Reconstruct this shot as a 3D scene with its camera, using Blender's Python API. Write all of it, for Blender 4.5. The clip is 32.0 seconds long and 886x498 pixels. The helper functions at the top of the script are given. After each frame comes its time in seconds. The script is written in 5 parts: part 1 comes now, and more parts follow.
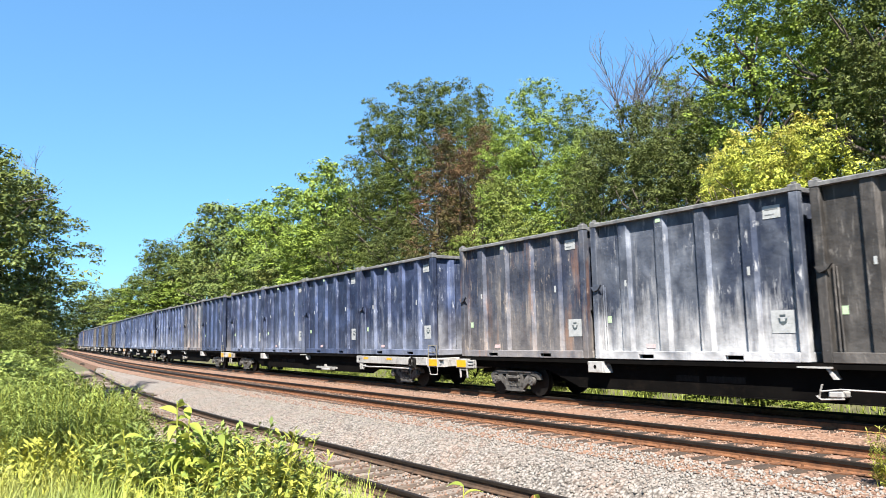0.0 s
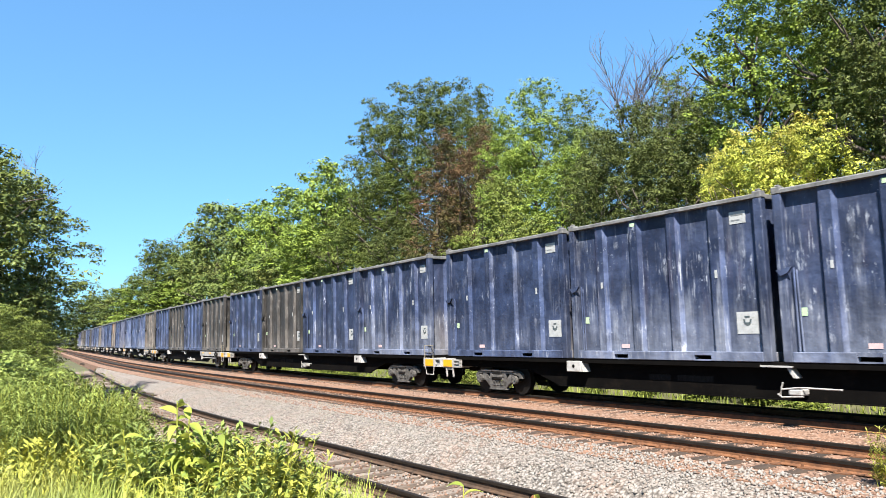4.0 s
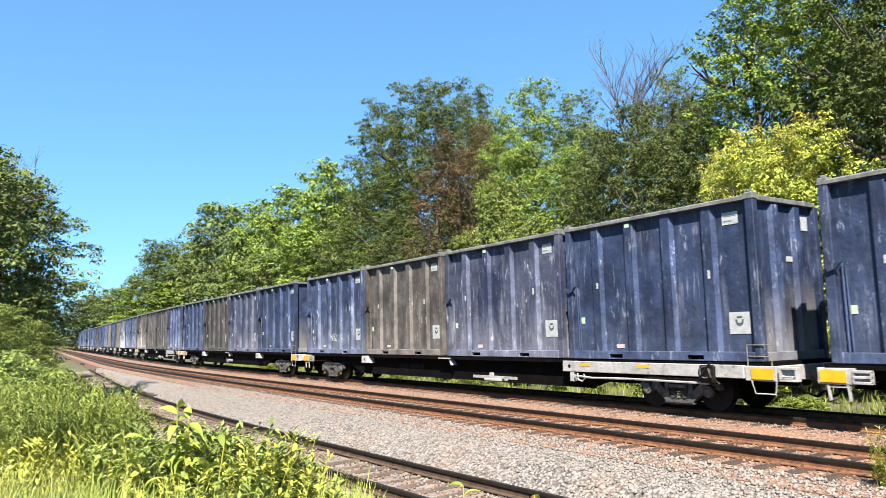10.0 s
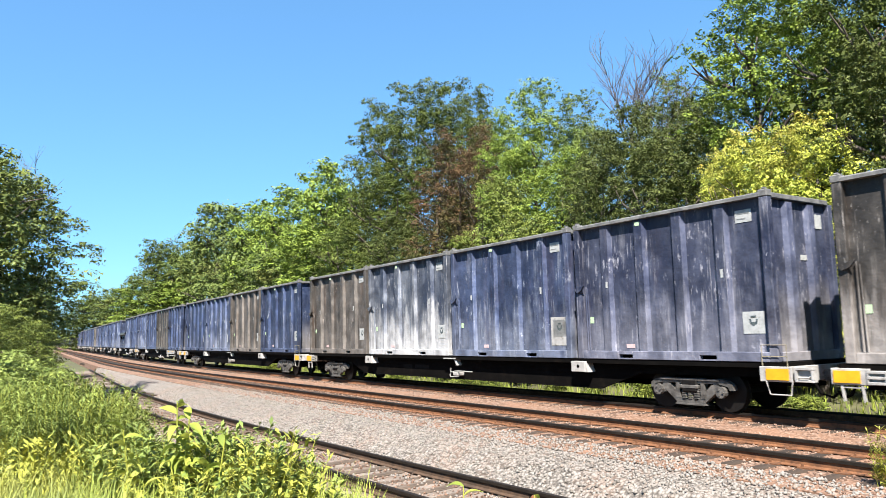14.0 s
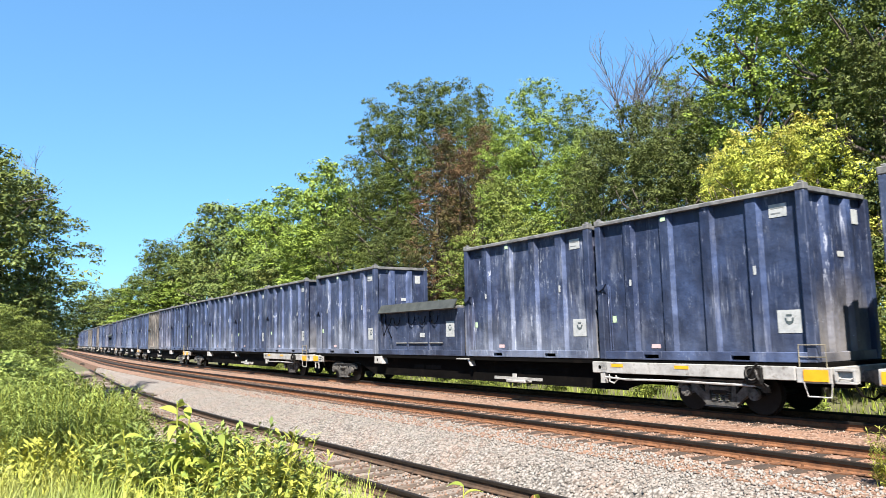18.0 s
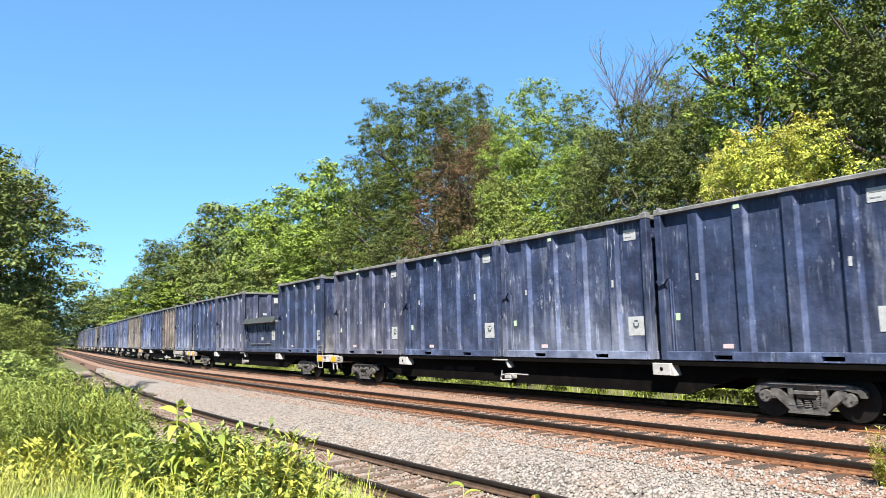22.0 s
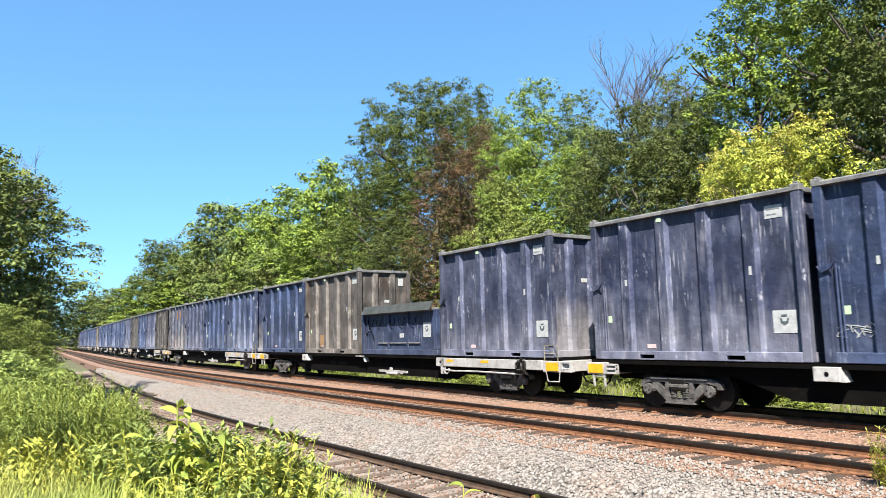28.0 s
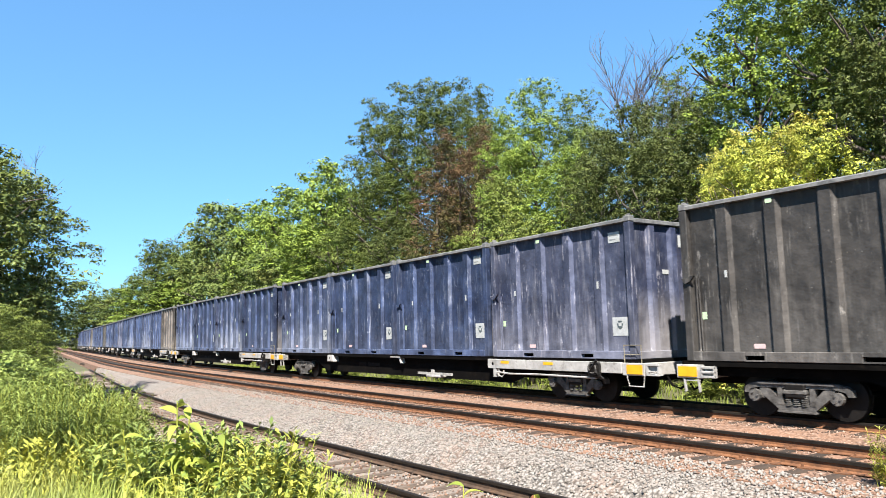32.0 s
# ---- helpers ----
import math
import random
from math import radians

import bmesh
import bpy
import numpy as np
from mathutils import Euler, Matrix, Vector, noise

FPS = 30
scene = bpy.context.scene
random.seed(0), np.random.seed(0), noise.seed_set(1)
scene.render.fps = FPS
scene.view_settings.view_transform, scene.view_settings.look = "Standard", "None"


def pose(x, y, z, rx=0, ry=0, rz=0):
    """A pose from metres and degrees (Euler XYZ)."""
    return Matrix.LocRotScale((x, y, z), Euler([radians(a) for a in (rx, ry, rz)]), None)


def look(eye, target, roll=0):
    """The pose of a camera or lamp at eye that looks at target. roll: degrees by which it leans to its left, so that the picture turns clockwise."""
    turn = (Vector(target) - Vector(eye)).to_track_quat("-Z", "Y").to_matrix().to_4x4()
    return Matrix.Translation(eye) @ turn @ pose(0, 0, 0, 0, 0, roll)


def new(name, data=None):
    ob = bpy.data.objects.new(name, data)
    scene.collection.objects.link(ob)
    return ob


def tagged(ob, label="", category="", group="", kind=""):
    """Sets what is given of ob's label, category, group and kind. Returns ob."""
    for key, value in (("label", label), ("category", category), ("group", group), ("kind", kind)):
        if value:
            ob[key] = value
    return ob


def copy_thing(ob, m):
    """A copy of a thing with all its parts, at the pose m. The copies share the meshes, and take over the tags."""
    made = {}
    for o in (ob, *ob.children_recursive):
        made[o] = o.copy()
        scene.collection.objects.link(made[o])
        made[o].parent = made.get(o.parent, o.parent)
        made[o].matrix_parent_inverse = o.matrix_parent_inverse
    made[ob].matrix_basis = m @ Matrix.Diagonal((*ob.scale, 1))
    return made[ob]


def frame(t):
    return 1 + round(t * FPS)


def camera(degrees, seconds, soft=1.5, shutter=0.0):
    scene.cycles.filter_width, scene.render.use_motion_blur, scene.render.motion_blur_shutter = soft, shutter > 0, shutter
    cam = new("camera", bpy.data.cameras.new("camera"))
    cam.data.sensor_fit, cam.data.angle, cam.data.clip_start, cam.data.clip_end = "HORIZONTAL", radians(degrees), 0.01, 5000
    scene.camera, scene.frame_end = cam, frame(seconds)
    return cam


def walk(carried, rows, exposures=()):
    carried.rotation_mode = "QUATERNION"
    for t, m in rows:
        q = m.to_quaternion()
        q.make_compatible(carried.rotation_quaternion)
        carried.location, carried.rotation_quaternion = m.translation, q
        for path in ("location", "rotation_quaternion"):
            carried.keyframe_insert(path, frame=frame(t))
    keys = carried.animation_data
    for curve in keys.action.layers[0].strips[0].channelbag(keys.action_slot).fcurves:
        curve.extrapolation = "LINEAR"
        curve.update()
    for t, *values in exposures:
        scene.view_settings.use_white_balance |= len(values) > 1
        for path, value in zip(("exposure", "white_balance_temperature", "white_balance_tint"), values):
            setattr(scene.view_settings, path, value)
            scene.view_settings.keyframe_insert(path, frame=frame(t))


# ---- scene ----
# The camera stands still beside the line; x runs along the train, y away from the camera, z = 0 is the main track's rail top.
EYE = Vector((0.0, 0.0, 1.923))
YAW, PITCH, ROLL = 55.386, 6.722, -1.211
cam = camera(63.07, 32.0, soft=0.5, shutter=0.05)
CAM_POSE = Matrix.Translation(EYE) @ Euler((radians(90 + PITCH), 0, radians(YAW))).to_matrix().to_4x4() @ pose(0, 0, 0, 0, 0, ROLL)
walk(cam, [(0.0, CAM_POSE), (32.0, CAM_POSE)])

# ---- light ----
SUN_TO = Vector((1.42, -1.28, 2.35)).normalized()
world = bpy.data.worlds.new("sky")
scene.world = world
world.use_nodes = True
wn = world.node_tree.nodes
sky = wn.new("ShaderNodeTexSky")
sky.sky_type, sky.sun_disc = "NISHITA", False
sky.sun_elevation = math.asin(SUN_TO.z)
sky.sun_rotation = math.atan2(SUN_TO.x, SUN_TO.y)
sky.air_density, sky.dust_density, sky.ozone_density = 1.0, 0.0, 2.5
tint = wn.new("ShaderNodeMix")
tint.data_type, tint.blend_type = "RGBA", "MULTIPLY"
tint.inputs[0].default_value, tint.inputs[7].default_value = 1.0, (0.40, 0.73, 1.03, 1.0)
soften = wn.new("ShaderNodeGamma")
soften.inputs[1].default_value = 0.6
world.node_tree.links.new(sky.outputs[0], soften.inputs[0])
world.node_tree.links.new(soften.outputs[0], tint.inputs[6])
world.node_tree.links.new(tint.outputs[2], wn["Background"].inputs[0])
wn["Background"].inputs[1].default_value = 0.115
sun = new("sun", bpy.data.lights.new("sun", "SUN"))
sun.data.energy, sun.data.angle, sun.data.color = 5.0, radians(0.55), (1.0, 0.95, 0.87)
sun.matrix_world = look(SUN_TO * 100, (0, 0, 0))
scene.view_settings.exposure = 1.91


# ---- materials ----
def material(name, rough=0.8, metal=0.0, spec=0.3):
    m = bpy.data.materials.new(name)
    m.use_nodes = True
    b = m.node_tree.nodes["Principled BSDF"]
    b.inputs["Roughness"].default_value, b.inputs["Metallic"].default_value = rough, metal
    b.inputs["Specular IOR Level"].default_value = spec
    return m, m.node_tree, b


def node(tree, kind, **props):
    n = tree.nodes.new(kind)
    for key, value in props.items():
        if key == "op":
            n.operation = value
        elif key == "blend":
            n.data_type, n.blend_type = "RGBA", value
    return n


def tex(tree, scale, detail=4.0, rough=0.6, stretch=(1, 1, 1), source="Object", shift=None):
    co = tree.nodes.new("ShaderNodeTexCoord")
    mp = tree.nodes.new("ShaderNodeMapping")
    mp.inputs["Scale"].default_value = stretch
    tree.links.new(co.outputs[source], mp.inputs["Vector"])
    if shift is not None:
        tree.links.new(shift, mp.inputs["Location"])
    n = tree.nodes.new("ShaderNodeTexNoise")
    n.inputs["Scale"].default_value, n.inputs["Detail"].default_value, n.inputs["Roughness"].default_value = scale, detail, rough
    tree.links.new(mp.outputs[0], n.inputs["Vector"])
    return n.outputs["Fac"]


def ramp(tree, fac, stops):
    r = tree.nodes.new("ShaderNodeValToRGB")
    el = r.color_ramp.elements
    while len(el) < len(stops):
        el.new(0.5)
    for e, (p, c) in zip(el, stops):
        e.position = p
        e.color = (*c, 1) if isinstance(c, tuple) else (c, c, c, 1)
    tree.links.new(fac, r.inputs[0])
    return r.outputs[0]


def mix(tree, fac, a, b, blend="MIX"):
    n = node(tree, "ShaderNodeMix", blend=blend)
    for socket, v in ((n.inputs[0], fac), (n.inputs[6], a), (n.inputs[7], b)):
        if isinstance(v, bpy.types.NodeSocket):
            tree.links.new(v, socket)
        elif isinstance(v, tuple):
            socket.default_value = (*v, 1)
        else:
            socket.default_value = v
    return n.outputs[2]


def calc(tree, op, a, b=0.0, clamp=False):
    n = node(tree, "ShaderNodeMath", op=op)
    n.use_clamp = clamp
    for socket, v in zip(n.inputs, (a, b)):
        if isinstance(v, bpy.types.NodeSocket):
            tree.links.new(v, socket)
        else:
            socket.default_value = v
    return n.outputs[0]


def bump(tree, b, height, strength=0.3, distance=0.02):
    n = tree.nodes.new("ShaderNodeBump")
    n.inputs["Strength"].default_value, n.inputs["Distance"].default_value = strength, distance
    tree.links.new(height, n.inputs["Height"])
    tree.links.new(n.outputs[0], b.inputs["Normal"])


def plain(name, low, high, scale=6.0, rough=0.8, metal=0.0, spec=0.3, stretch=(1, 1, 1), relief=0.2, stain=None):
    """Two tones mixed by a fine and a coarse noise, with optional stains."""
    m, t, b = material(name, rough, metal, spec)
    fine = tex(t, scale * 5, 5, 0.65, stretch)
    coarse = tex(t, scale, 4, 0.6, stretch)
    fac = calc(t, "MULTIPLY_ADD", fine, 0.45)
    t.links.new(coarse, fac.node.inputs[2])
    c = ramp(t, fac, ((0.45, low), (0.95, high)))
    if stain:
        c = mix(t, ramp(t, tex(t, scale * 1.7, 6, 0.7, stretch), ((0.55, 0.0), (0.7, 0.8))), c, stain)
    t.links.new(c, b.inputs["Base Color"])
    if relief:
        bump(t, b, fine, relief)
    return m


def paint(name, base, faded, streak, amount, foot=0.0, rust=0.0, rough=0.58, patch=0.3):
    """Weathered container paint: faded patches, rain streaks, chalky lower part, rust runs; the seed of the container shifts it."""
    m, t, b = material(name, rough, 0.0, 0.35)
    at = t.nodes.new("ShaderNodeAttribute")
    at.attribute_type, at.attribute_name = "OBJECT", "seed"
    shift = t.nodes.new("ShaderNodeCombineXYZ")
    for i in range(3):
        t.links.new(at.outputs["Fac"], shift.inputs[i])
    sh = shift.outputs[0]
    co = t.nodes.new("ShaderNodeTexCoord")
    sep = t.nodes.new("ShaderNodeSeparateXYZ")
    t.links.new(co.outputs["Object"], sep.inputs[0])
    z = calc(t, "DIVIDE", sep.outputs[2], 3.6)
    big = tex(t, 0.55, 3, 0.55, (1, 1, 0.6), shift=sh)
    cloud = tex(t, 1.9, 2, 0.5, (1, 1, 0.75), shift=sh)
    fine = tex(t, 7.0, 6, 0.7, (1, 1, 0.6), shift=sh)
    runs = tex(t, 3.4, 5, 0.7, (1, 1, 0.13), shift=sh)
    scuff = tex(t, 7.0, 4, 0.75, (1, 1, 0.28), shift=sh)
    c = mix(t, ramp(t, big, ((0.5 - patch * 0.35, 0.0), (0.5 + patch * 0.4, 1.0))), base, faded)
    c = mix(t, ramp(t, cloud, ((0.46, 0.0), (0.72, 0.75))), c, tuple(v * 1.45 for v in faded))
    c = mix(t, ramp(t, fine, ((0.36, 0.3), (0.5, 0.0))), c, tuple(v * 0.6 for v in base))
    wash = calc(t, "MULTIPLY", ramp(t, runs, ((0.54, 0.0), (0.78, 0.9))), ramp(t, tex(t, 0.8, 3, 0.6, shift=sh), ((0.44, 0.12), (0.64, 1.0))))
    c = mix(t, calc(t, "MULTIPLY", wash, amount, True), c, streak)
    rub = calc(t, "MULTIPLY", ramp(t, scuff, ((0.58, 0.0), (0.66, 0.95))), ramp(t, tex(t, 1.1, 2, 0.6, shift=sh), ((0.5, 0.0), (0.64, 1.0))))
    c = mix(t, calc(t, "MULTIPLY", rub, min(1.0, amount), True), c, tuple(min(1.0, v * 1.25) for v in streak))
    drip = calc(t, "MULTIPLY", ramp(t, tex(t, 20.0, 3, 0.6, (1, 1, 0.055), shift=sh), ((0.58, 0.0), (0.66, 1.0))), ramp(t, tex(t, 1.0, 3, 0.65, (1, 1, 0.8), shift=sh), ((0.5, 0.0), (0.62, 0.9))))
    c = mix(t, calc(t, "MULTIPLY", drip, min(1.0, amount), True), c, streak)
    # pale dust thrown up on the leading end
    geo = t.nodes.new("ShaderNodeNewGeometry")
    face = t.nodes.new("ShaderNodeSeparateXYZ")
    t.links.new(geo.outputs["True Normal"], face.inputs[0])
    front = calc(t, "MULTIPLY", calc(t, "GREATER_THAN", sep.outputs[0], 2.76), calc(t, "MULTIPLY", calc(t, "GREATER_THAN", face.outputs[0], 0.45), calc(t, "LESS_THAN", calc(t, "ABSOLUTE", sep.outputs[1]), 1.1)))
    dust = calc(t, "MULTIPLY", front, ramp(t, calc(t, "ADD", z, calc(t, "MULTIPLY", big, 0.5)), ((0.30, 0.42), (0.74, 0.0))))
    c = mix(t, dust, c, (0.27, 0.235, 0.185))
    if foot:
        low = calc(t, "SUBTRACT", calc(t, "ADD", 0.62, calc(t, "MULTIPLY", calc(t, "SUBTRACT", runs, 0.5), 1.6)), calc(t, "MULTIPLY", z, 1.25))
        c = mix(t, calc(t, "MULTIPLY", ramp(t, low, ((0.05, 0.0), (0.5, 1.0))), foot, True), c, streak)
    if rust:
        c = mix(t, calc(t, "MULTIPLY", ramp(t, tex(t, 2.3, 6, 0.7, (1, 1, 0.12), shift=sh), ((0.55, 0.0), (0.66, 1.0))), rust, True), c, (0.23, 0.105, 0.045))
    flake = calc(t, "MULTIPLY", ramp(t, tex(t, 26.0, 3, 0.7, (1, 1, 0.35), shift=sh), ((0.66, 0.0), (0.71, 0.85))), ramp(t, tex(t, 1.3, 3, 0.6, shift=sh), ((0.48, 0.0), (0.6, 1.0))))
    c = mix(t, flake, c, tuple(min(0.7, v * 1.5) for v in streak))
    c = mix(t, ramp(t, tex(t, 1.6, 2, 0.5, (1, 1, 0.7), shift=sh), ((0.34, 0.5), (0.52, 0.0))), c, tuple(v * 0.5 for v in base))
    t.links.new(c, b.inputs["Base Color"])
    t.links.new(ramp(t, fine, ((0.3, rough - 0.12), (0.7, rough + 0.2))), b.inputs["Roughness"])
    bump(t, b, tex(t, 1.3, 4, 0.55, shift=sh), 0.75, 0.10)
    return m


LOOKS = {
    "b": ("navy_paint", (0.0065, 0.0115, 0.032), (0.0175, 0.0275, 0.061), (0.19, 0.205, 0.255), 0.6, 0.10, 0.0),
    "w": ("worn_blue_paint", (0.0085, 0.0150, 0.039), (0.030, 0.041, 0.080), (0.23, 0.245, 0.285), 0.95, 0.32, 0.05),
    "W": ("chalky_blue_paint", (0.018, 0.024, 0.042), (0.080, 0.088, 0.106), (0.34, 0.335, 0.335), 0.9, 0.9, 0.0),
    "k": ("charcoal_paint", (0.0135, 0.012, 0.011), (0.031, 0.0275, 0.025), (0.19, 0.175, 0.16), 0.55, 0.15, 0.0),
    "K": ("chalky_charcoal_paint", (0.020, 0.0175, 0.016), (0.053, 0.047, 0.043), (0.26, 0.235, 0.22), 0.9, 0.7, 0.05),
    "g": ("grey_brown_paint", (0.026, 0.023, 0.0205), (0.066, 0.0575, 0.051), (0.21, 0.185, 0.165), 0.8, 0.25, 0.12),
    "t": ("tan_streaked_paint", (0.0165, 0.022, 0.041), (0.054, 0.057, 0.068), (0.27, 0.225, 0.185), 1.0, 0.3, 0.4),
    "r": ("rusty_brown_paint", (0.036, 0.030, 0.027), (0.080, 0.068, 0.059), (0.19, 0.16, 0.14), 0.75, 0.0, 0.6),
    "p": ("violet_grey_paint", (0.0115, 0.0155, 0.036), (0.038, 0.043, 0.068), (0.23, 0.225, 0.255), 0.9, 0.3, 0.03),
}
PAINTS = {k: paint(*v) for k, v in LOOKS.items()}
# ribs and edges are worn more than the flat walls; on side-rib flanks the pale tone paints in sunlight
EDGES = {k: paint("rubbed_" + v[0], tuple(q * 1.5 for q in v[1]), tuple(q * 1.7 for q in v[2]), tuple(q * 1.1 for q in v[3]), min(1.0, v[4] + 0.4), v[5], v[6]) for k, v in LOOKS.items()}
M_TARP = plain("flap_paint", (0.0165, 0.0185, 0.0172), (0.0462, 0.0495, 0.0449), 3.0, 0.7)
M_RIM = plain("rim_paint", (0.026, 0.026, 0.029), (0.17, 0.166, 0.16), 3.0, 0.7, stain=(0.03, 0.03, 0.033))
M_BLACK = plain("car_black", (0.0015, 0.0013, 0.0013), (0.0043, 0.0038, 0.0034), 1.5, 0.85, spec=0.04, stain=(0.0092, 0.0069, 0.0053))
M_NUMBER = plain("worn_number", (0.004, 0.0037, 0.0034), (0.016, 0.015, 0.014), 14.0, 0.85, spec=0.04, stretch=(1, 1, 0.3))
M_IRON = plain("bogie_iron", (0.016, 0.0148, 0.0135), (0.125, 0.116, 0.107), 6.0, 0.7, 0.2, stain=(0.0165, 0.0132, 0.0112))
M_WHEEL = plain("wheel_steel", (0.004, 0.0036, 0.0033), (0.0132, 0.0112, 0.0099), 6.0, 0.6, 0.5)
M_WHITE = plain("sill_white", (0.1716, 0.1617, 0.1518), (0.3432, 0.33, 0.3135), 2.5, 0.65, stain=(0.066, 0.0495, 0.0396))
M_GRAB = plain("dull_tan_pipe", (0.09, 0.078, 0.055), (0.22, 0.19, 0.13), 4.0, 0.7)
M_YELLOW = plain("reflector_yellow", (0.47, 0.21, 0.008), (0.57, 0.28, 0.012), 5.0, 0.45, relief=0)
M_PLACARD = plain("placard_white", (0.21, 0.215, 0.213), (0.34, 0.345, 0.34), 6.0, 0.55, relief=0.05, stain=(0.13, 0.13, 0.12))
M_PALEGREEN = plain("faded_green_label", (0.26, 0.36, 0.22), (0.36, 0.46, 0.30), 8.0, 0.6, relief=0)
M_PINK = plain("faded_pink_label", (0.36, 0.25, 0.25), (0.46, 0.34, 0.33), 8.0, 0.6, relief=0)
M_CREST = plain("crest_ink", (0.0264, 0.0396, 0.0462), (0.0726, 0.0858, 0.0858), 8.0, 0.6, relief=0)
M_INK = plain("faded_ink", (0.0858, 0.0924, 0.0924), (0.165, 0.1716, 0.1716), 9.0, 0.6, relief=0)
M_LIME = plain("tag_lime", (0.297, 0.396, 0.0264), (0.363, 0.4752, 0.0528), 8.0, 0.6, relief=0)
M_ORANGE = plain("primer_orange", (0.1716, 0.0693, 0.0231), (0.2376, 0.1056, 0.0396), 3.0, 0.8)
M_OCHRE = plain("rust_patch", (0.1452, 0.0858, 0.0396), (0.2244, 0.132, 0.0594), 2.5, 0.85, stain=(0.0792, 0.0528, 0.033))
M_RAIL = plain("rail_rust", (0.0528, 0.0238, 0.0125), (0.1782, 0.0759, 0.033), 5.0, 0.85, stain=(0.0198, 0.0132, 0.0099))
M_OLDRAIL = plain("old_rail", (0.0198, 0.0145, 0.0112), (0.0858, 0.0495, 0.0297), 5.0, 0.85, stain=(0.0132, 0.0099, 0.0079))
# near-black, with the shade on the head's side and overhang put into the colour
M_HEAD = plain("rail_head", (0.0053, 0.0043, 0.0036), (0.0185, 0.0139, 0.0106), 4.0, 0.6, 0.0, 0.15)
M_TIE = plain("tie_timber", (0.0092, 0.0069, 0.0053), (0.0528, 0.0356, 0.0251), 3.0, 0.9, stretch=(1, 0.15, 1), relief=0.6, stain=(0.0231, 0.0185, 0.0145))
M_OLDTIE = plain("old_tie_timber", (0.0165, 0.0125, 0.0099), (0.1782, 0.1353, 0.1056), 5.0, 0.92, spec=0.1, stretch=(1, 0.1, 1), relief=1.0, stain=(0.0198, 0.0158, 0.0119))
M_BARK = plain("bark", (0.033, 0.0264, 0.0211), (0.1056, 0.0858, 0.0693), 4.0, 0.95, stretch=(1, 1, 0.25), relief=0.7)
M_DEAD = plain("dead_wood", (0.0462, 0.0363, 0.033), (0.1122, 0.0924, 0.0858), 4.0, 0.95, stretch=(1, 1, 0.25), relief=0.4)


def gravel(name, tones, rusty):
    m, t, b = material(name, 0.95, 0, 0.2)
    v = t.nodes.new("ShaderNodeTexVoronoi")
    v.inputs["Scale"].default_value = 17.0
    co = t.nodes.new("ShaderNodeTexCoord")
    t.links.new(co.outputs["Object"], v.inputs["Vector"])
    s = t.nodes.new("ShaderNodeSeparateColor")
    t.links.new(v.outputs["Color"], s.inputs[0])
    c = ramp(t, s.outputs[0], tones)
    # shade in the gaps between stones, painted into the colour at the cell borders
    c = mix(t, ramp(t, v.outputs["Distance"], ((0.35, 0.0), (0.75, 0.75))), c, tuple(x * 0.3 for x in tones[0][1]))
    c = mix(t, calc(t, "MULTIPLY", ramp(t, tex(t, 0.7, 5, 0.7), ((0.42, 0.0), (0.62, 1.0))), rusty, True), c, (0.198, 0.1089, 0.0693), "MIX")
    t.links.new(c, b.inputs["Base Color"])
    bump(t, b, v.outputs["Distance"], 0.5, 0.05)
    b.inputs["Normal"].links[0].from_node.invert = True
    return m


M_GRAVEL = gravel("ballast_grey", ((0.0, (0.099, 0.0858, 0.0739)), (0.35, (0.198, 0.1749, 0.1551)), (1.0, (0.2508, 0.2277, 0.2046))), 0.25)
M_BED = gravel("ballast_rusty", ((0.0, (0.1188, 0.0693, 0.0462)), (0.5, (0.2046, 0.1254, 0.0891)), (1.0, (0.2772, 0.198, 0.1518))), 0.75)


def island(name, stops, rough=0.9, spec=0.2, sheen=0.0, patch=None, scale=0.35):
    """A colour for each loose piece of the mesh, and patches of another colour through the whole."""
    m, t, b = material(name, rough, 0, spec)
    g = t.nodes.new("ShaderNodeNewGeometry")
    c = ramp(t, g.outputs["Random Per Island"], stops)
    if patch:
        c = mix(t, ramp(t, tex(t, scale, 3, 0.6), ((0.48, 0.0), (0.62, 1.0))), c, patch)
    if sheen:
        # bright clumps and shaded gaps of foliage imitated by noise in the leaf colour
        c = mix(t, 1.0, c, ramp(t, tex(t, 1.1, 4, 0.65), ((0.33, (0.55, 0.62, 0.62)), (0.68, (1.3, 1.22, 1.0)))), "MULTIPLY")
    t.links.new(c, b.inputs["Base Color"])
    if sheen:
        out = t.nodes["Material Output"]
        tr = t.nodes.new("ShaderNodeBsdfTranslucent")
        t.links.new(c, tr.inputs[0])
        ms = t.nodes.new("ShaderNodeMixShader")
        ms.inputs[0].default_value = sheen
        t.links.new(b.outputs[0], ms.inputs[1])
        t.links.new(tr.outputs[0], ms.inputs[2])
        t.links.new(ms.outputs[0], out.inputs[0])
    return m


